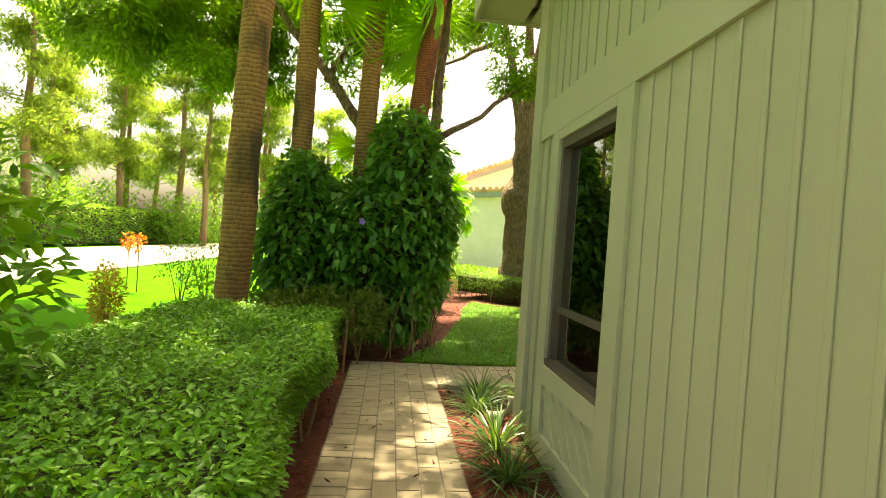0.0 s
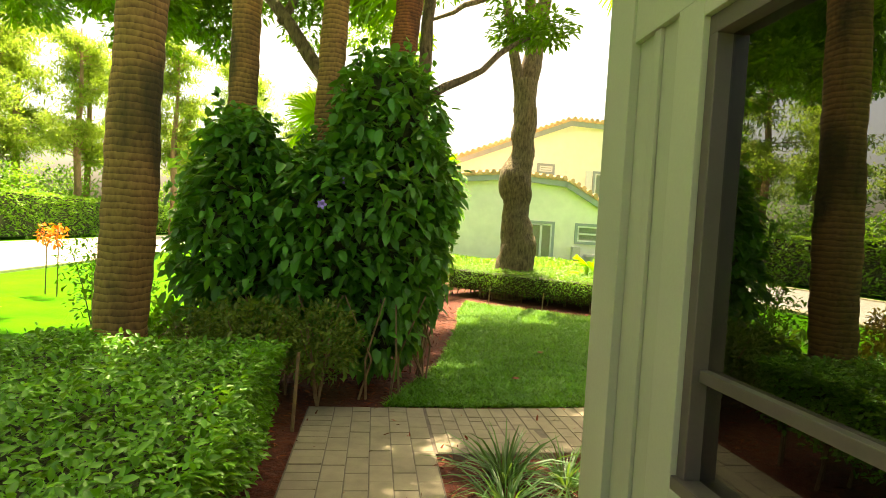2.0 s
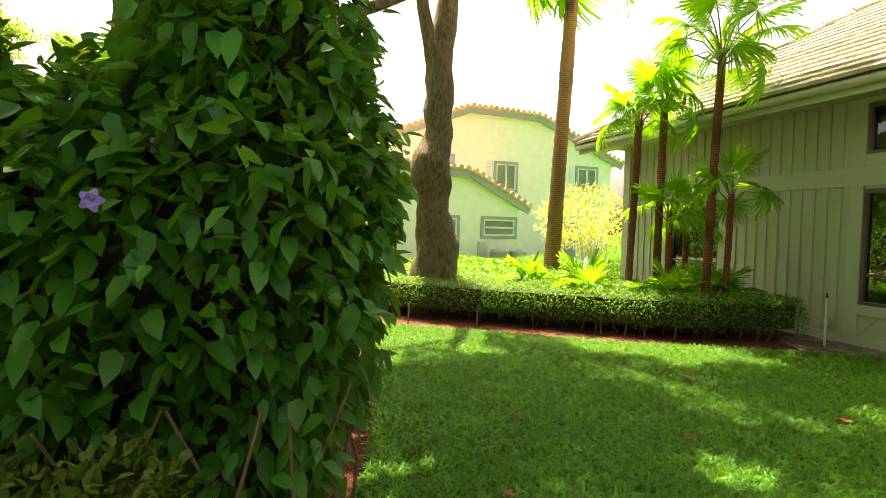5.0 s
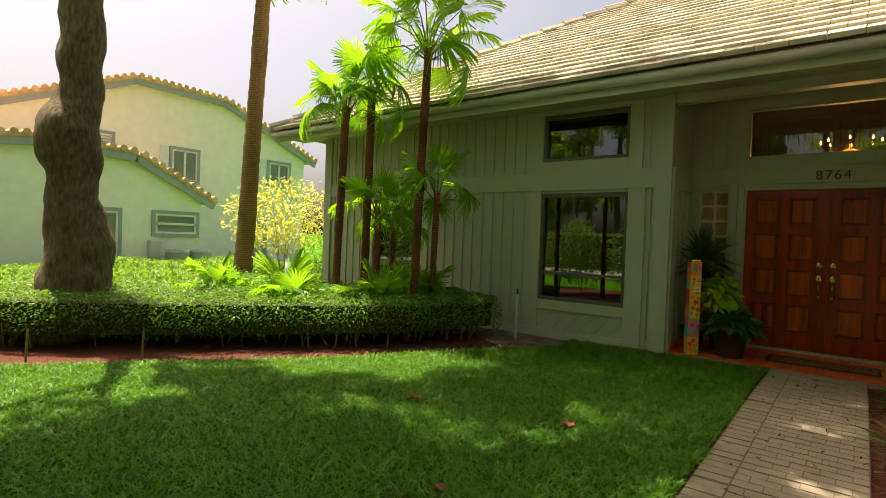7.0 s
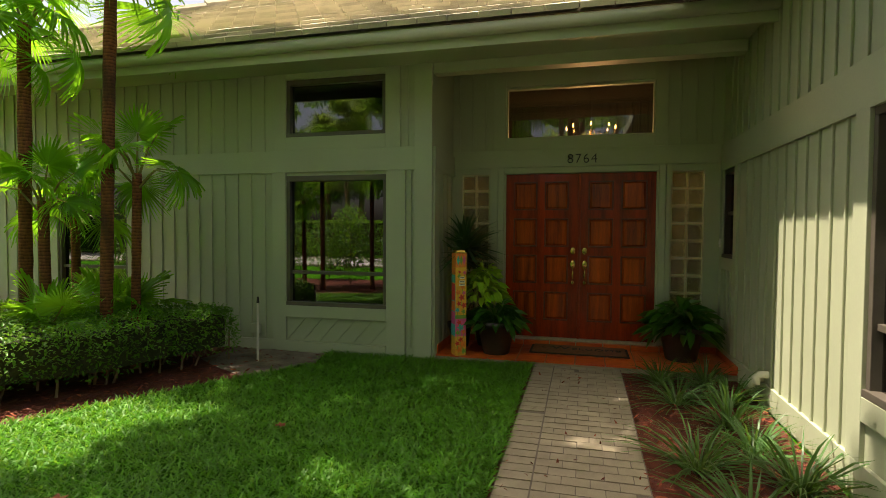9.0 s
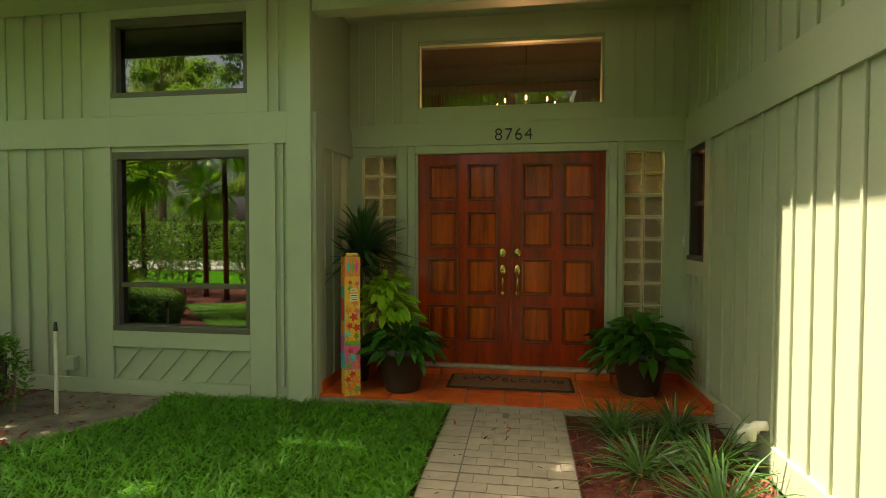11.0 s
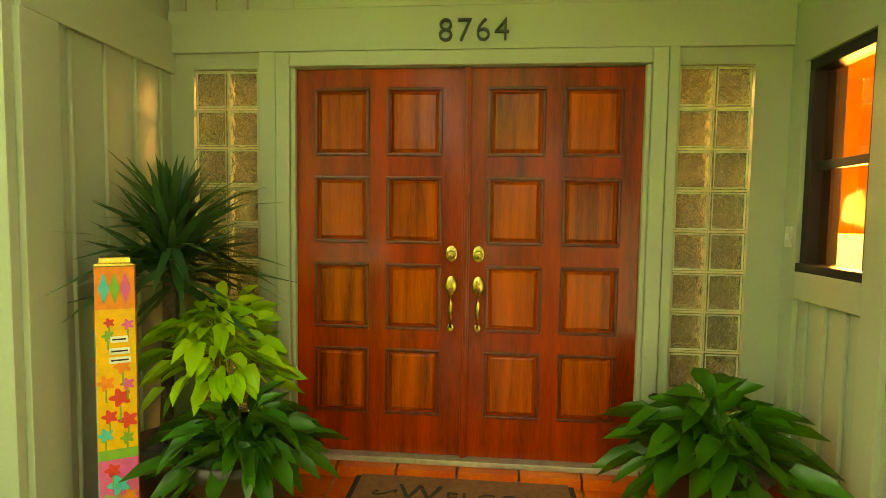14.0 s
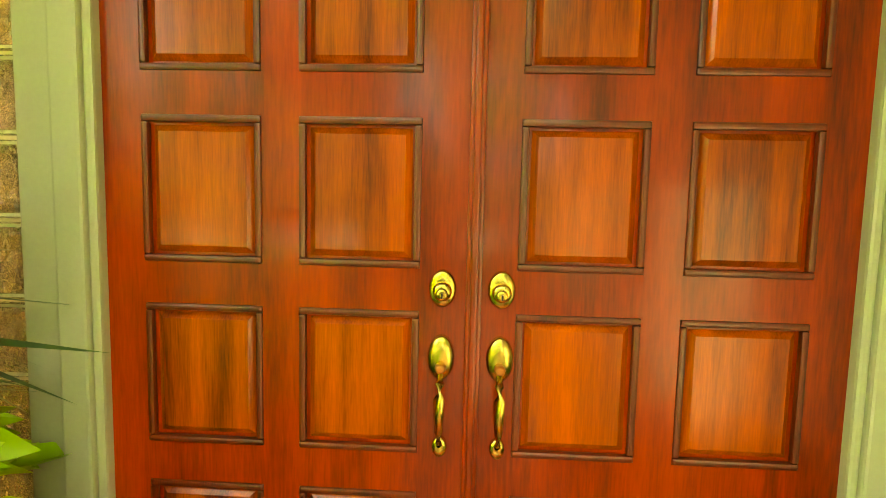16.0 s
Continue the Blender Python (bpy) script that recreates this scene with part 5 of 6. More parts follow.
# its flat reaches hang out of view, laid out for dapples on lawn and path
oak((3.28, 13.9, 0), [((3.35, 13.9, 4.7), (4.0, 14.2, 8.8), 0.24, 0.09), ((3.28, 13.9, 4.5), (2.5, 13.7, 7.7), 0.15, 0.06), ((2.6, 13.7, 6.8), (0.9, 13.0, 5.7), 0.08, 0.03), ((3.35, 13.9, 6.5), (2.8, 12.4, 9.0), 0.12, 0.04),
                      ((3.4, 13.6, 7.2), (4.8, 10.2, 8.6), 0.11, 0.03), ((2.9, 12.6, 8.6), (2.4, 9.4, 8.8), 0.08, 0.03)],
    [(2.2, 11.6, 8.0, 1.8, 1.6, 0.7), (1.0, 12.6, 6.6, 1.3, 1.2, 0.8), (0.2, 13.6, 5.4, 1.1, 1.2, 1.5)], 2600, "old oak with knobbly grey bark and high crown",
    trunk=[(3.3, 13.9, -0.1, 0.52), (3.3, 13.9, 0.5, 0.43), (3.36, 13.9, 1.2, 0.41), (3.32, 13.9, 2.0, 0.30), (3.23, 13.9, 2.68, 0.37), (3.34, 13.9, 3.2, 0.28), (3.36, 13.9, 4.05, 0.26), (3.32, 13.9, 5.0, 0.24)],
    per=430, over=[(0.6, 4.6, 8.6, 12.8, 7.9, 8.9, 54), (4.6, 7.2, 8.6, 12.2, 7.9, 8.9, 28), (1.6, 4.4, 10.6, 13.0, 7.9, 8.8, 17), (1.4, 3.8, 12.6, 14.2, 8.2, 8.9, 18), (1.6, 4.4, 7.6, 8.6, 7.9, 8.6, 14), (4.2, 7.0, 7.7, 8.3, 8.0, 8.6, 7), (2.8, 5.2, 6.9, 8.0, 8.0, 8.6, 16), (3.4, 6.9, 8.2, 10.4, 8.0, 8.8, 24), (4.6, 7.2, 10.4, 12.1, 8.0, 8.8, 14)])
oak((0.65, 8.6, 0), [((0.6, 8.6, 2.9), (0.8, 8.8, 6.5), 0.09, 0.05), ((0.65, 8.6, 3.1), (2.2, 9.4, 4.3), 0.06, 0.03), ((-0.5, 8.9, 3.2), (-2.4, 9.6, 5.6), 0.10, 0.05), ((0.6, 8.6, 2.6), (-0.6, 8.9, 3.3), 0.11, 0.1), ((-1.2, 9.1, 4.0), (-0.2, 9.6, 6.2), 0.06, 0.03)],
    [(-3.6, 9.6, 5.6, 1.6, 1.3, 0.9), (-1.8, 10.2, 6.2, 1.6, 1.4, 0.9), (0.2, 10.6, 6.2, 1.5, 1.2, 0.9), (-4.2, 8.8, 4.7, 1.0, 0.9, 0.6), (-0.6, 10.4, 4.8, 1.0, 0.8, 0.6), (1.6, 9.6, 5.2, 0.8, 0.8, 0.5), (-2.3, 10.6, 4.6, 0.9, 0.8, 0.6), (-4.2, 10.6, 5.3, 1.8, 1.0, 1.0), (-2.6, 11.2, 5.8, 1.4, 1.0, 0.9), (-5.9, 11.2, 5.6, 1.3, 1.0, 0.9), (-4.0, 9.4, 4.9, 1.6, 1.1, 0.8), (-2.2, 10.5, 5.2, 1.3, 1.0, 0.8), (-0.3, 10.8, 5.6, 1.4, 1.0, 0.7), (2.0, 9.4, 4.5, 0.55, 0.5, 0.35), (-5.2, 10.2, 6.0, 1.5, 1.4, 0.9), (-5.4, 8.4, 7.0, 1.6, 1.5, 0.8), (-3.7, 9.2, 4.2, 1.3, 0.9, 0.6), (-2.6, 9.8, 4.3, 0.9, 0.8, 0.5), (-5.0, 9.0, 4.6, 1.2, 0.9, 0.7)],
    4600, "oak with slanting limbs and dense green crown", trunk=[(0.66, 8.6, -0.1, 0.15), (0.62, 8.6, 1.2, 0.12), (0.6, 8.6, 2.9, 0.10)])
# two oaks out of view, added to hold sky light off path and porch
oak((-4.6, 2.2, -0.06), [((-4.6, 2.2, 3.0), (-3.0, 2.8, 6.0), 0.16, 0.06), ((-4.6, 2.2, 3.0), (-6.0, 1.4, 6.2), 0.16, 0.06)],
    [(-3.4, 2.6, 6.9, 2.2, 2.2, 0.9), (-6.2, 1.6, 6.8, 2.0, 2.0, 0.9), (-4.6, 4.6, 7.2, 2.0, 1.6, 0.8), (-0.6, 2.6, 8.2, 1.6, 1.6, 0.5)], 2200, "unseen oak added on the street-side lawn for shade", trunk=[(-4.6, 2.2, -0.1, 0.3), (-4.6, 2.2, 1.5, 0.22), (-4.6, 2.2, 3.1, 0.2)],
    over=[(-2.4, 1.2, 3.4, 6.2, 7.6, 8.4, 36), (-0.3, 1.3, 5.8, 7.6, 7.6, 8.4, 12)])
oak((-6.4, 6.4, -0.06), [((-6.4, 6.4, 3.4), (-5.0, 6.8, 6.6), 0.16, 0.06), ((-6.4, 6.4, 3.4), (-7.8, 5.8, 6.8), 0.16, 0.06)],
    [(-5.6, 6.4, 7.4, 2.2, 2.2, 1.1), (-8.0, 6.0, 7.2, 1.9, 2.0, 1.1), (-6.4, 9.0, 7.4, 2.0, 1.6, 0.9)], 3600, "unseen oak added on the street-side lawn for shade", trunk=[(-6.4, 6.4, -0.1, 0.3), (-6.4, 6.4, 1.5, 0.22), (-6.4, 6.4, 3.5, 0.2)])
for x, y, h in ((0.2, 11.4, 3.1), (-0.6, 10.4, 2.9), (0.75, 12.6, 3.3), (0.3, 13.4, 2.4), (1.5, 14.6, 2.6), (0.9, 15.8, 3.4), (1.9, 16.9, 2.2), (0.2, 17.2, 3.8), (-0.9, 16.0, 2.8)):
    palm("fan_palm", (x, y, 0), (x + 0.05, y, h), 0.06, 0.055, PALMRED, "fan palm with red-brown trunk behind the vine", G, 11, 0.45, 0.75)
for x, y in ((-0.6, 12.4), (0.4, 9.6), (-1.4, 11.2), (1.1, 15.2), (-0.3, 14.4), (-2.4, 14.0), (0.3, 16.6), (-1.6, 16.2), (1.6, 18.0), (-0.6, 18.6)):
    shrub("bed_shrub", (x, y, 0), 0.85, 1.9, HEDGE_B, 0.11, 1300, "leafy green shrub behind the vine thicket", "bed shrubs", 5, 0.2)


def pine(label):
    ob = thing("pine_tree", (0, 0, 0), label, "tree", "pines across the street")
    part("trunk", tube(bmesh.new(), [(0, 0, -0.2), (0.1, 0, 3), (-0.05, 0.1, 6), (0.1, 0, 9), (0.0, 0, 13.2)], [0.26, 0.22, 0.19, 0.14, 0.04], 10, 0.2), PINEBARK, ob, "", True)
    bm = bmesh.new()
    P = []
    for j in range(30):
        z = rng.uniform(5.0, 13)
        a = rng.uniform(0, 6.28)
        ln = rng.uniform(0.9, 3.2) * (1.2 - z / 17)
        e2 = Vector((math.cos(a) * ln, math.sin(a) * ln, z + rng.uniform(-0.3, 0.7)))
        tube(bm, [(0, 0, z - 0.3), tuple(e2 * 0.5 + Vector((0, 0, z * 0.5 - 0.1))), tuple(e2)], [0.045, 0.03, 0.012], 5)
        P.append(np.array(e2) + rng.normal(size=(190, 3)) * [0.42, 0.42, 0.22])
        P.append(np.array(e2) * [0.6, 0.6, 1] + rng.normal(size=(110, 3)) * [0.34, 0.34, 0.18])
    part("branch_mass", bm, PINEBARK, ob)["kind"] = "stuff"
    P = np.concatenate(P)
    leaves("needles", P, rng.normal(size=P.shape) + [0, 0, 0.4], 0.30, 0.3, PINE, ob)
    return ob


p0 = pine("tall sunlit pine with orange-grey trunk")
spots = [(-20, 33), (-17.5, 36), (-13.5, 40), (-24, 30), (-28, 24), (-21, 22), (-25, 15), (-20, 42), (-11, 46), (-30, 38), (-16, 50), (-33, 30), (-22, 52), (-6.5, 52), (-23, 6), (-27, -4), (-21, -10), (-18, 28), (-22, 38), (-16, 42), (-26, 26), (-19, 16), (-18, 4), (-24, 20), (-12, 52), (-9, 60), (-3, 64)]
for j, (x, y) in enumerate(spots):
    m = pose(x, y, -0.1, 0, 0, 47 * j) @ Matrix.Scale(0.85 + 0.07 * (j % 5), 4)
    if j == 0:
        p0.matrix_basis = m
    else:
        copy_thing(p0, m).scale = m.to_scale()
for x, y, h, r in ((-17.5, 30, 3.6, 1.5), (-19, 38, 4.2, 2.0), (-14.5, 44, 4.0, 2.2), (-22, 27, 5.5, 1.2), (-17, 20, 3.2, 1.2), (-10.5, 50, 4.2, 2.6), (-5, 54, 4.2, 2.6), (0, 56, 4.5, 2.8), (-19, 12, 3.6, 1.6), (-20, 2, 3.8, 1.8), (-26, 34, 5, 2.5), (-24, 44, 5, 2.6), (-20.5, 33, 4.6, 1.5), (-18, 25, 3.4, 1.6), (-23, 18, 4.6, 1.9), (-17.6, 16, 2.9, 1.3), (-15, 38, 3.6, 1.8), (-21, 8, 4.4, 1.9), (-12.5, 48, 4.4, 2.2), (-28, 40, 7, 2.6)):
    shrub("street_bush", (x, y, -0.06), r, h, COVER, 0.24, 1500, "large sunny green bush across the street", "street bushes", 5, 0.1)
shrub("blossom_shrub", (9.2, 17.6, 0.1), 1.45, 2.9, BLOSSOM, 0.13, 2000, "sunlit yellow-green flowering shrub before the house", "", 6, 0.9)
shrub("side_bush", (11.3, 18.5, 0.1), 0.8, 1.5, COVER, 0.1, 800, "sunny green bush beside the house", "", 5, 0.1)

# ---------- the neighbour's house ----------
nb = thing("neighbour_house", (10, 26, 0), "pale cream stucco two-storey house with clay tile roof", "house")


def gable(name, outline, y0, y1, mat):
    bm = bmesh.new()
    a = [bm.verts.new((x, y0, z)) for x, z in outline]
    b = [bm.verts.new((x, y1, z)) for x, z in outline]
    bm.faces.new(a[::-1])
    bm.faces.new(b)
    for k in range(len(a)):
        bm.faces.new((a[k], a[(k + 1) % len(a)], b[(k + 1) % len(b)], b[k]))
    return part(name, bm, mat, nb)


gable("wall", [(-2, -0.1), (10.83, -0.1), (10.83, 2.75), (8.5, 3.95), (5.9, 4.1), (-2, 3.2)], 25.2, 29.0, STUCCO)
gable("wall", [(3.5, -0.1), (18.3, -0.1), (18.3, 5.5), (13.8, 7.4), (9.9, 7.5), (3.5, 4.9)], 29.0, 38.0, STUCCO)


def roof_strip(name, pts, y0, y1, fascia_y):
    for (x0, z0), (x1, z1) in zip(pts, pts[1:]):
        d = Vector((x1 - x0, 0, z1 - z0))
        bm = bmesh.new()
        up = Vector((-d.z, 0, d.x)).normalized()
        v = [bm.verts.new(Vector(p) + up * h) for h in (0.02, 0.14) for p in ((x0, y0, z0), (x1, y0, z1), (x1, y1, z1), (x0, y1, z0))]
        for q in ((3, 2, 1, 0), (4, 5, 6, 7), (0, 1, 5, 4), (1, 2, 6, 5), (2, 3, 7, 6), (3, 0, 4, 7)):
            bm.faces.new([v[k] for k in q])
        r = part("roof", bm, CLAY, nb)
        n2 = max(1, int(d.length / 0.3))
        bm = bmesh.new()
        for k in range(n2):
            c = Vector((x0, 0, z0)) + d * ((k + 0.5) / n2) + up * 0.15
            tube(bm, [(c.x, y0 - 0.05, c.z), (c.x, y0 + 1.6, c.z)], [0.11, 0.1], 8)
        part("barrel_tiles", bm, CLAY, r)
        bm = bmesh.new()
        v = [bm.verts.new(Vector(p) + up * h) for h in (-0.22, 0.02) for p in ((x0, fascia_y - 0.06, z0), (x1, fascia_y - 0.06, z1), (x1, fascia_y + 0.02, z1), (x0, fascia_y + 0.02, z0))]
        for q in ((3, 2, 1, 0), (4, 5, 6, 7), (0, 1, 5, 4), (1, 2, 6, 5), (2, 3, 7, 6), (3, 0, 4, 7)):
            bm.faces.new([v[k] for k in q])
        part("fascia", bm, GREYTRIM, nb)


roof_strip("roof", [(-2.4, 3.2), (5.9, 4.12), (8.5, 3.97), (11.3, 2.5)], 24.9, 29.0, 25.0)
roof_strip("roof", [(3.0, 4.7), (9.9, 7.52), (13.8, 7.42), (18.9, 5.25)], 28.7, 38.0, 28.8)


FARGLASS = glass_mat("far_glass", (0.5, 0.54, 0.5), 1.6)


def house_window(x0, x1, z0, z1, y, bars=1, slide=False, shutter=False):
    w = part("window", boxes((x0, x1, y - 0.03, y + 0.02, z0, z1)), FARGLASS, nb)
    f = 0.12
    part("frame", boxes((x0 - f, x1 + f, y - 0.07, y, z1, z1 + f), (x0 - f, x1 + f, y - 0.07, y, z0 - f, z0), (x0 - f, x0, y - 0.07, y, z0, z1), (x1, x1 + f, y - 0.07, y, z0, z1)), GREYTRIM, w)
    m = (x0 + x1) / 2
    part("sash", boxes((x0, x1, y - 0.055, y - 0.032, (z0 + z1) / 2 - 0.04, (z0 + z1) / 2 + 0.04)) if not slide else boxes((m - 0.05, m + 0.05, y - 0.055, y - 0.032, z0, z1)), WHITE, w)
    part("sash_frame", boxes((x0, x1, y - 0.055, y - 0.032, z1 - 0.07, z1), (x0, x1, y - 0.055, y - 0.032, z0, z0 + 0.07), (x0, x0 + 0.07, y - 0.055, y - 0.032, z0 + 0.07, z1 - 0.07), (x1 - 0.07, x1, y - 0.055, y - 0.032, z0 + 0.07, z1 - 0.07)), WHITE, w)
    if shutter:
        part("shutter", boxes((x0 - 0.5, x0 - 0.16, y - 0.06, y, z0 - 0.05, z1 + 0.1)), WHITE, w)


house_window(9.2, 10.65, 1.35, 2.05, 25.2)
house_window(7.0, 8.0, 0.2, 2.05, 25.2, slide=True)
house_window(11.45, 12.55, 3.65, 4.95, 29.0, slide=True, shutter=True)
house_window(16.2, 17.35, 3.9, 5.0, 29.0, slide=True, shutter=True)
house_window(8.4, 9.1, 4.85, 5.15, 29.0)
part("door", boxes((15.3, 16.2, 28.95, 29.02, -0.1, 2.1)), GREYTRIM, nb)
part("vent_box", boxes((8.95, 9.3, 24.9, 25.2, 0.5, 1.1), bevel=0.02), PVC, nb)
for x in (9.9, 10.7):
    b2 = lathe(bmesh.new(), (x - 0.3, 24.3, 0), [(0.4, -0.1), (0.4, 0.72), (0.36, 0.8), (0.1, 0.82)], 18)
    tagged(part("air_conditioner", b2, surface("grey_metal_case", (0.3, 0.3, 0.28), 0.5, 0.1, 8, 60, 0.1)), "round grey air conditioner unit beside the house", "air conditioner", "air conditioners")


# ---------- border grass clumps ----------
def clump(label):
    ob = thing("border_grass", (0, 0, 0), label, "ornamental grass", "border grass clumps")
    n = 100
    a = rng.uniform(0, 6.28, n)
    r = rng.uniform(0, 0.07, n)
    P = np.column_stack([np.cos(a) * r, np.sin(a) * r, np.full(n, -0.02)])
    el = rng.uniform(0.35, 1.5, n)
    D = np.column_stack([np.cos(a) * np.cos(el), np.sin(a) * np.cos(el), np.sin(el)])
    blades("blade_mass", P, D, 0.43, 0.015, LILY, ob, 0.65)
    return ob


c0 = clump("strappy green border grass clump in red mulch")
cl = [(1.0, 5.1, 1.0), (0.92, 4.75, 0.8), (0.93, 3.9, 1.05), (0.9, 3.35, 0.9), (0.86, 2.7, 0.8), (7.0, 5.05, 0.9), (6.55, 4.75, 1.0), (5.75, 5.12, 1.05), (6.05, 4.72, 1.0), (5.6, 4.6, 1.1), (7.62, 5.1, 0.85), (7.62, 4.7, 0.9), (5.1, 5.0, 1.0), (7.1, 4.62, 1.0), (4.6, 4.8, 1.0), (1.35, 5.0, 0.8)]
for j, (x, y, s) in enumerate(cl):
    m = pose(x, y, float(ground_z(np.array(x), 0)), 0, 0, 67 * j) @ Matrix.Scale(s, 4)
    if j == 0:
        c0.matrix_basis = m
    else:
        copy_thing(c0, m).scale = (s, s, s)


# ---------- porch things ----------
def pot(at, r, h, label, name="potted_plant"):
    ob = thing(name, at, label, "potted plant")
    part("pot", lathe(bmesh.new(), at, [(r * 0.66, 0), (r * 0.7, 0.02), (r * 0.95, h * 0.82), (r * 1.08, h * 0.84), (r * 1.08, h), (r * 0.95, h), (r * 0.9, h * 0.88)]), POT, ob, "dark brown round pot", True)
    part("soil", lathe(bmesh.new(), at, [(r * 0.88, h * 0.8), (r * 0.9, h * 0.9)], 20), SAND, ob)
    return ob


def rosette(ob, at, n, length, width, mat, el0, el1, spread, name="leaf_mass", label=""):
    """Long stalked leaves rising from a pot, one shape each."""
    a = rng.uniform(0, 6.28, n)
    el = rng.uniform(el0, el1, n)
    ln = rng.uniform(0.5, 1.0, n) * spread
    D = np.column_stack([np.cos(a) * np.cos(el), np.sin(a) * np.cos(el), np.sin(el)])
    P = np.array(at) + D * ln[:, None]
    bm = bmesh.new()
    for q in P[:90]:
        tube(bm, [at, tuple((np.array(at) + q) / 2 + [0, 0, 0.05]), tuple(q)], [0.005, 0.004, 0.003], 4)
    part("stalk_mass", bm, mat, ob)["kind"] = "stuff"
    leaves(name, P, D * [1, 1, 0.35] + rng.normal(size=(n, 3)) * 0.25 + [0, 0, -0.1], length, width, mat, ob, label, 0.2, 0.35, False)


pl = pot((8.22, 6.80, 0.2), 0.22, 0.38, "dark pot of broad glossy peace lily leaves beside the door")
rosette(pl, (8.22, 6.80, 0.52), 120, 0.2, 0.42, PEACE, 0.0, 1.25, 0.26, "peace_lily")
pl = pot((8.62, 6.98, 0.2), 0.165, 0.3, "pot with lime variegated leaves behind the pole")
part("cane", tube(bmesh.new(), [(8.62, 6.98, 0.45), (8.52, 7.0, 0.7), (8.46, 7.02, 0.9)], [0.016, 0.014, 0.012], 7), PETIOLE, pl)
rosette(pl, (8.46, 7.02, 0.90), 150, 0.15, 0.55, LIME, -0.5, 1.5, 0.27, "lime_leaves")
pl = pot((8.44, 7.28, 0.2), 0.145, 0.3, "tall spiky yucca in a pot beside the glass blocks", "potted_yucca")
part("cane", tube(bmesh.new(), [(8.44, 7.28, 0.45), (8.43, 7.25, 0.95), (8.42, 7.23, 1.42)], [0.03, 0.028, 0.03], 8), BARK, pl)
n = 230
a, el = rng.uniform(0, 6.28, n), rng.uniform(-0.6, 1.45, n)
D = np.column_stack([np.cos(a) * np.cos(el), np.sin(a) * np.cos(el), np.sin(el)])
D[:, 1] = np.where(D[:, 1] > 0, D[:, 1] * 0.45, D[:, 1])
P = np.array([8.42, 7.22, 1.45]) + D * 0.03 + np.column_stack([np.zeros(n), np.zeros(n), rng.uniform(-0.22, 0.06, n)])
b = blades("leaf_crown", P, D, 0.42, 0.042, YUCCA, pl, 0.22)
pl = pot((8.45, 4.78, 0.2), 0.235, 0.38, "dark pot with broad glossy peace lily leaves")
rosette(pl, (8.45, 4.78, 0.52), 150, 0.23, 0.42, PEACE, 0.0, 1.5, 0.31, "peace_lily")

# painted art pole
pole = thing("art_pole", (8.02, 7.2, 0.2), "square wooden pole painted with bright flowers and bands", "garden pole")
PC = {k: surface("paint_" + k, c, 0.45, 0.15, 25, 120, 0.05) for k, c in (("orange", (0.85, 0.22, 0.03)), ("yellow", (0.85, 0.42, 0.03)), ("pink", (0.75, 0.10, 0.30)), ("teal", (0.05, 0.45, 0.42)), ("red", (0.7, 0.04, 0.03)), ("green", (0.18, 0.36, 0.05)), ("white", (0.8, 0.76, 0.65)), ("gold", (0.8, 0.4, 0.05)))}
hw = 0.065
bands = [(0.2, 0.42, "gold"), (0.42, 0.62, "pink"), (0.62, 0.66, "green"), (0.66, 1.2, "yellow"), (1.2, 1.36, "orange")]
for z0, z1, k in bands:
    part("band", boxes((8.02 - hw, 8.02 + hw, 7.2 - hw, 7.2 + hw, z0, z1)), PC[k], pole)
part("cap", boxes((8.02 - hw, 8.02 + hw, 7.2 - hw, 7.2 + hw, 1.36, 1.372), (8.02 - hw * 0.8, 8.02 + hw * 0.8, 7.2 - hw * 0.8, 7.2 + hw * 0.8, 1.372, 1.395), bevel=0.004), BRASS, pole, "brassy cap")
part("side_stripe", boxes((8.02 - hw - 0.0, 8.02 + hw, 7.2 + hw, 7.2 + hw + 0.002, 0.42, 1.0)), PC["teal"], pole)
fx = 8.02 - hw - 0.002
for y, z, r, k in ((7.19, 0.86, 0.024, "red"), (7.225, 0.79, 0.018, "red"), (7.18, 0.98, 0.02, "orange"), (7.22, 1.15, 0.012, "red"), (7.2, 0.52, 0.026, "teal"), (7.22, 0.58, 0.018, "red"), (7.18, 0.33, 0.03, "orange"), (7.22, 0.27, 0.025, "orange"), (7.225, 1.10, 0.014, "green"), (7.17, 0.70, 0.016, "green"), (7.235, 0.92, 0.02, "orange"), (7.165, 0.77, 0.022, "red"), (7.16, 1.14, 0.014, "pink"), (7.165, 0.91, 0.016, "pink"), (7.24, 0.72, 0.018, "teal"), (7.165, 0.47, 0.018, "orange"), (7.235, 0.46, 0.02, "green"), (7.2, 0.38, 0.02, "red"), (7.16, 0.25, 0.02, "green"), (7.24, 0.34, 0.018, "red")):
    r *= 1.25
    bm = bmesh.new()
    vs = [bm.verts.new((fx, y + r * (1 + 0.3 * math.cos(5 * t)) * math.cos(t), z + r * (1 + 0.3 * math.cos(5 * t)) * math.sin(t))) for t in (2 * math.pi * q / 30 for q in range(30))]
    bm.faces.new(vs)
    part("painted_flower", bm, PC[k], pole)
    bm = bmesh.new()
    box(bm, fx, fx + 0.001, y - 0.003, y + 0.003, z - r * 3, z - r)
    part("painted_stem", bm, PC["green"], pole)
for y, k in ((7.235, "teal"), (7.2, "green"), (7.165, "pink")):
    bm = bmesh.new()
    bm.faces.new([bm.verts.new(p) for p in ((fx, y, 1.22), (fx, y + 0.018, 1.28), (fx, y, 1.34), (fx, y - 0.018, 1.28))])
    part("painted_diamond", bm, PC[k], pole)
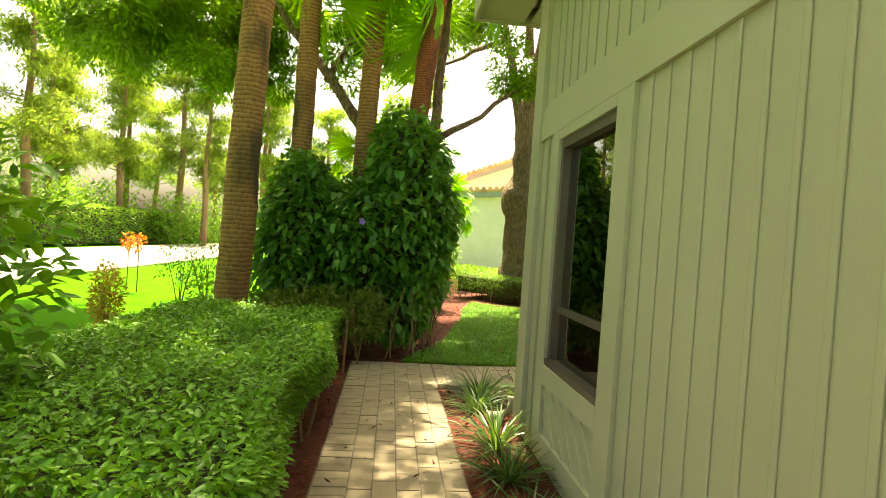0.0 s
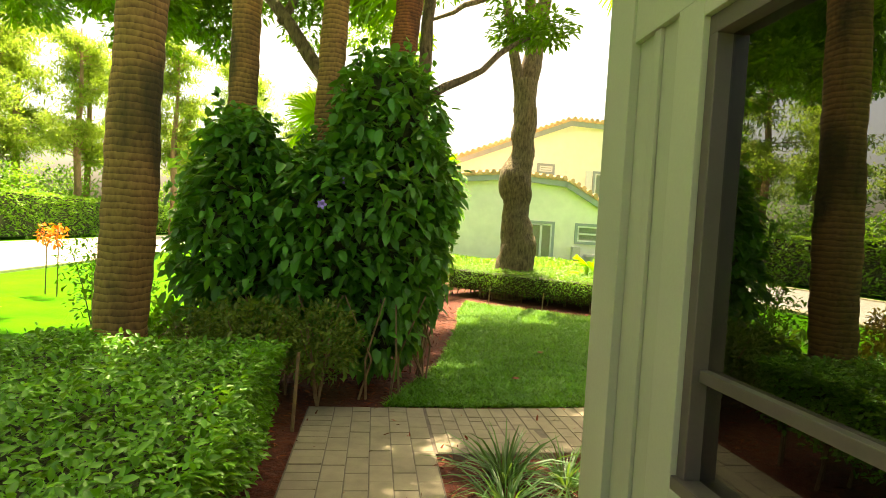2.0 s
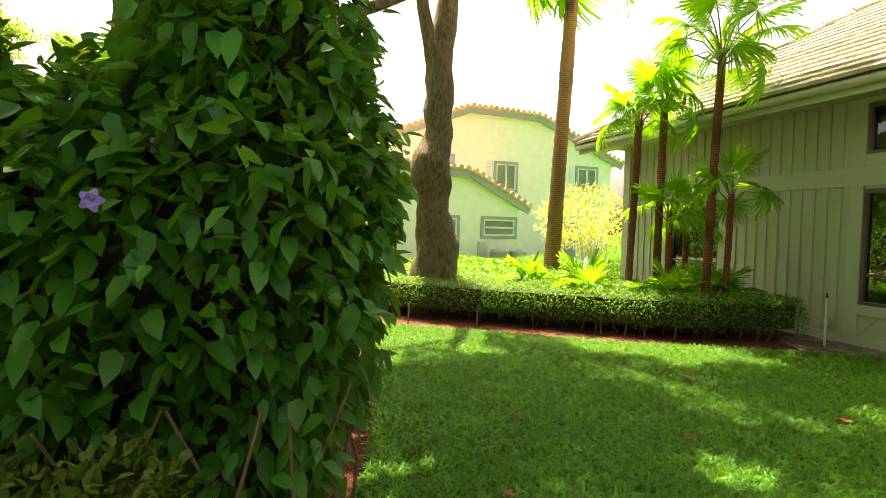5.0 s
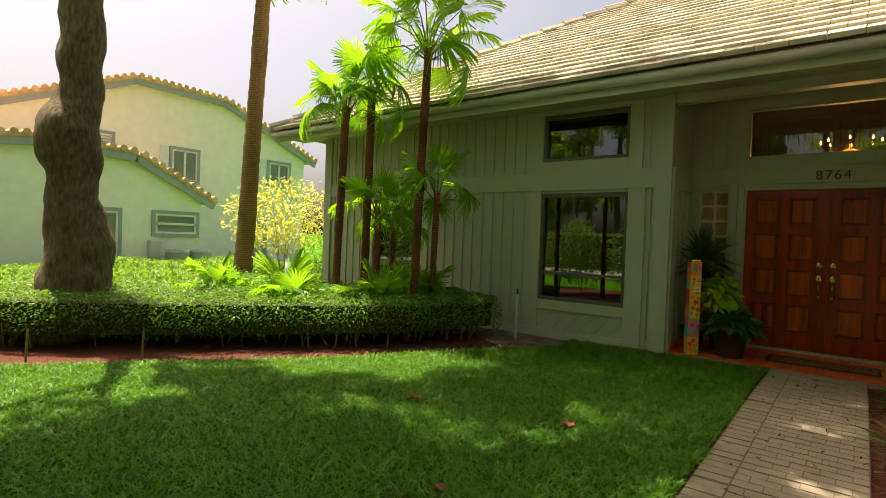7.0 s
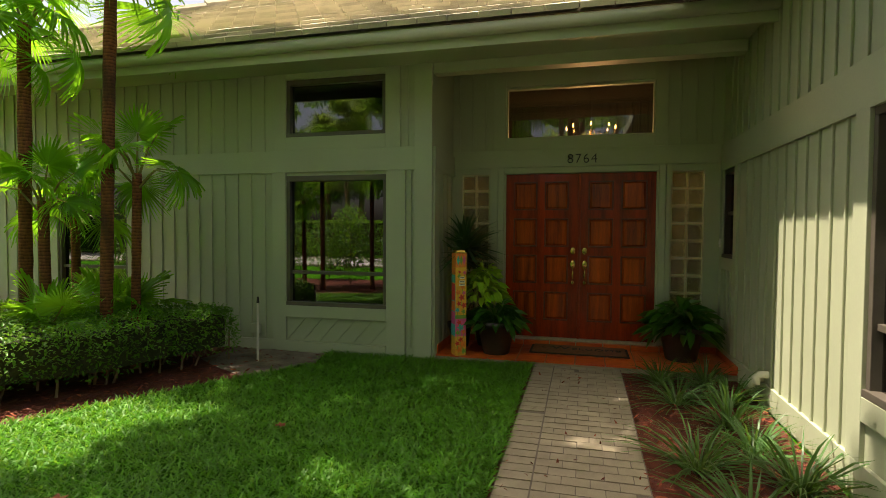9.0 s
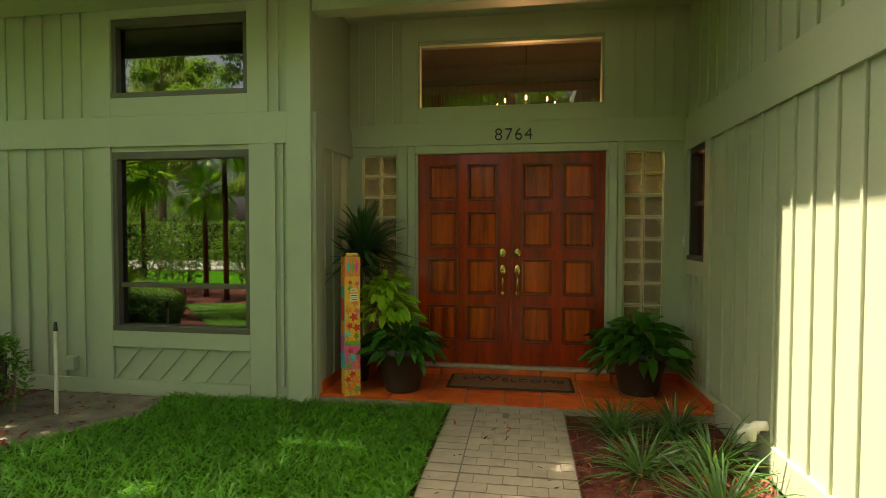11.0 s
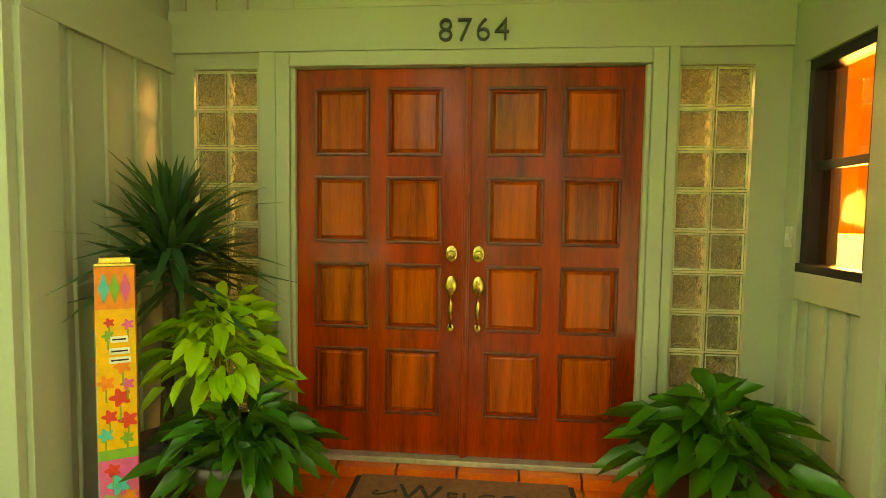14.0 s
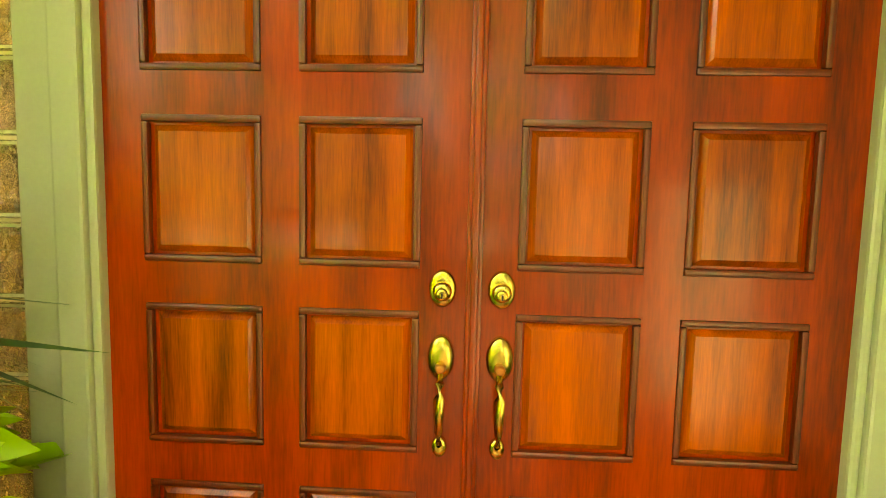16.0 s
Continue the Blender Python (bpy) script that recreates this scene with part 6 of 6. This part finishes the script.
for z, w in ((1.085, 0.03), (1.04, 0.036), (1.005, 0.038)):
    sg = part("word_plate", boxes((fx - 0.001, fx + 0.001, 7.19 - w, 7.19 + w * 0.9, z - 0.012, z + 0.012)), PC["white"], pole)
    part("word_bar", boxes((fx - 0.0025, fx - 0.001, 7.19 - w * 0.8, 7.19 + w * 0.7, z - 0.003, z + 0.003)), BLACK, sg)

for z0, z1, k in ((0.42, 0.55, "teal"), (0.55, 0.7, "pink"), (0.7, 0.82, "orange"), (0.82, 1.02, "red"), (1.02, 1.12, "teal"), (1.12, 1.2, "orange")):
    part("side_patch", boxes((8.02 - hw * 0.9, 8.02 + hw * 0.9, 7.2 + hw + 0.002, 7.2 + hw + 0.004, z0 + 0.005, z1 - 0.005)), PC[k], pole)
pole.rotation_euler[2] = radians(33)

# door mat
mat_ob = thing("door_mat", (8.56, 5.87, 0.205), "brown coir welcome mat with dark border", "door mat")
part("border", boxes((8.31, 8.78, 5.32, 6.43, 0.204, 0.216), bevel=0.004), MATEDGE, mat_ob)
part("coir_top", boxes((8.335, 8.755, 5.35, 6.40, 0.216, 0.226), bevel=0.004), MAT, mat_ob)
for word, size, y0 in (("W", 0.21, 6.19), ("ELCOME", 0.135, 5.955)):
    cu = bpy.data.curves.new("welcome", "FONT")
    cu.body, cu.size, cu.extrude, cu.space_character = word, size, 0.002, 1.12
    t0 = new("welcome_curve", cu)
    me = bpy.data.meshes.new_from_object(t0)
    bpy.data.objects.remove(t0)
    for v in me.vertices:
        v.co = Vector((8.50 + v.co.y, y0 - v.co.x, 0.2275 + v.co.z))
    finish(new("lettering", me), MATEDGE, mat_ob, "dark lettering")
for y0, sgn in ((6.20, 1), (5.50, -1)):
    pts = [(8.56 + 0.035 * math.sin(k * 0.9) * (1 - k / 14), y0 + sgn * 0.012 * k - sgn * 0.03 * math.sin(k * 0.8), 0.2275) for k in range(11)]
    part("flourish", tube(bmesh.new(), pts, [0.004] * 11, 5), MATEDGE, mat_ob, "dark curled flourish")

# doorbell, meter box, pipes, stakes
bell = thing("doorbell", (8.79, NY + 0.03, 1.45), "small lit cream doorbell button", "doorbell")
part("plate", boxes((8.765, 8.815, NY + 0.028, NY + 0.04, 1.44, 1.54), bevel=0.004), PVC, bell)
part("button", boxes((8.78, 8.80, NY + 0.04, NY + 0.045, 1.475, 1.505), bevel=0.002), WHITE, bell)
tagged(part("outlet_box", boxes((HX - 0.07, HX - 0.0, 9.68, 9.79, 0.34, 0.46), bevel=0.008), TRIM), "green painted outlet box on the wall", "outlet box")
pp = thing("sprinkler_pipe", (7.3, 9.33, 0.14), "cream plastic sprinkler riser in the soil", "pipe")
part("pipe", tube(bmesh.new(), [(7.3, 9.33, 0.1), (7.3, 9.325, 0.8)], [0.014, 0.014], 10), PVC, pp)
part("nozzle", tube(bmesh.new(), [(7.3, 9.325, 0.8), (7.3, 9.325, 0.87)], [0.016, 0.01], 10), BLACK, pp)
for x, z in ((7.22, 0.36), (7.1, 0.42)):
    sp = tube(bmesh.new(), [(x, NY + 0.025, z), (x, NY + 0.09, z), (x - 0.02, NY + 0.12, z - 0.02), (x - 0.02, NY + 0.12, z - 0.08)], [0.03, 0.03, 0.032, 0.028], 12)
    tagged(part("pipe_elbow", sp, PVC, smooth=True), "cream pipe elbow out of the wall", "pipe", "pipe elbows")
for x, y, h in ((-0.38, 5.9, 0.55), (2.5, 12.6, 0.4), (3.4, 11.9, 0.4)):
    tagged(part("stake", tube(bmesh.new(), [(x, y, -0.05), (x + 0.02, y, h)], [0.014, 0.012], 7), STEM), "thin wooden stake in the mulch", "stake", "stakes")
tagged(part("downspout_foot", tube(bmesh.new(), [(1.14, 4.40, 0.22), (1.13, 4.40, 0.1), (1.06, 4.43, 0.05), (0.95, 4.46, 0.04)], [0.035, 0.035, 0.035, 0.04], 12), TRIM, smooth=True), "green painted drain pipe at the wall corner", "pipe")

# ---------- lit rooms ----------
LAMPGLOW = glow("lamp_shade_glow", (1.0, 0.45, 0.1), 1.6)
BULB = glow("candle_bulb_glow", (1.0, 0.45, 0.12), 9.0)
lamp = thing("table_lamp", (9.9, 3.3, 0.15), "lit table lamp with a warm shade indoors", "lamp")
part("table", boxes((9.6, 10.3, 3.0, 3.6, 0.15, 0.8), bevel=0.01), WOODDARK, lamp)
part("base", lathe(bmesh.new(), (9.9, 3.3, 0.8), [(0.09, 0), (0.05, 0.05), (0.07, 0.2), (0.02, 0.38)], 16), BLACK, lamp)
part("shade", lathe(bmesh.new(), (9.9, 3.3, 1.18), [(0.2, 0), (0.15, 0.3)], 20), LAMPGLOW, lamp, "glowing warm shade")
bulb = new("lamp_light", bpy.data.lights.new("lamp_light", "POINT"))
bulb.data.energy, bulb.data.color, bulb.data.shadow_soft_size, bulb.location = 24, (1.0, 0.42, 0.1), 0.12, (9.9, 3.3, 1.65)
ch = thing("chandelier", (10.6, 5.75, 2.9), "lit candle chandelier hanging in the hall", "chandelier")
part("stem", tube(bmesh.new(), [(10.6, 5.75, 4.4), (10.6, 5.75, 3.1)], [0.012, 0.012], 6), BLACK, ch)
for j in range(8):
    a = j * math.pi / 4
    x, y = 10.6 + 0.36 * math.cos(a), 5.75 + 0.36 * math.sin(a)
    part("arm", tube(bmesh.new(), [(10.6, 5.75, 3.1), (10.6 + 0.2 * math.cos(a), 5.75 + 0.2 * math.sin(a), 3.0), (x, y, 3.1), (x, y, 3.16)], [0.01, 0.01, 0.01, 0.014], 6), BRASS, ch)
    part("bulb", lathe(bmesh.new(), (x, y, 3.16), [(0.006, 0), (0.013, 0.02), (0.009, 0.04), (0.002, 0.06)], 10), BULB, ch, "glowing candle bulb", True)
hall = new("chandelier_light", bpy.data.lights.new("chandelier_light", "POINT"))
hall.data.energy, hall.data.color, hall.data.shadow_soft_size, hall.location = 24, (1.0, 0.5, 0.2), 0.3, (10.6, 5.75, 2.85)
rail = thing("balcony_rail", (12.2, 5.9, 3.0), "dark indoor balcony railing", "railing")
part("handrail", boxes((12.15, 12.22, 4.45, 7.6, 3.9, 3.98)), BLACK, rail)
for j in range(24):
    y = 4.5 + j * 0.13
    part("baluster", boxes((12.17, 12.2, y - 0.015, y + 0.015, 3.05, 3.9)), BLACK, rail)
# floor in the same darkened colour as the dim rooms
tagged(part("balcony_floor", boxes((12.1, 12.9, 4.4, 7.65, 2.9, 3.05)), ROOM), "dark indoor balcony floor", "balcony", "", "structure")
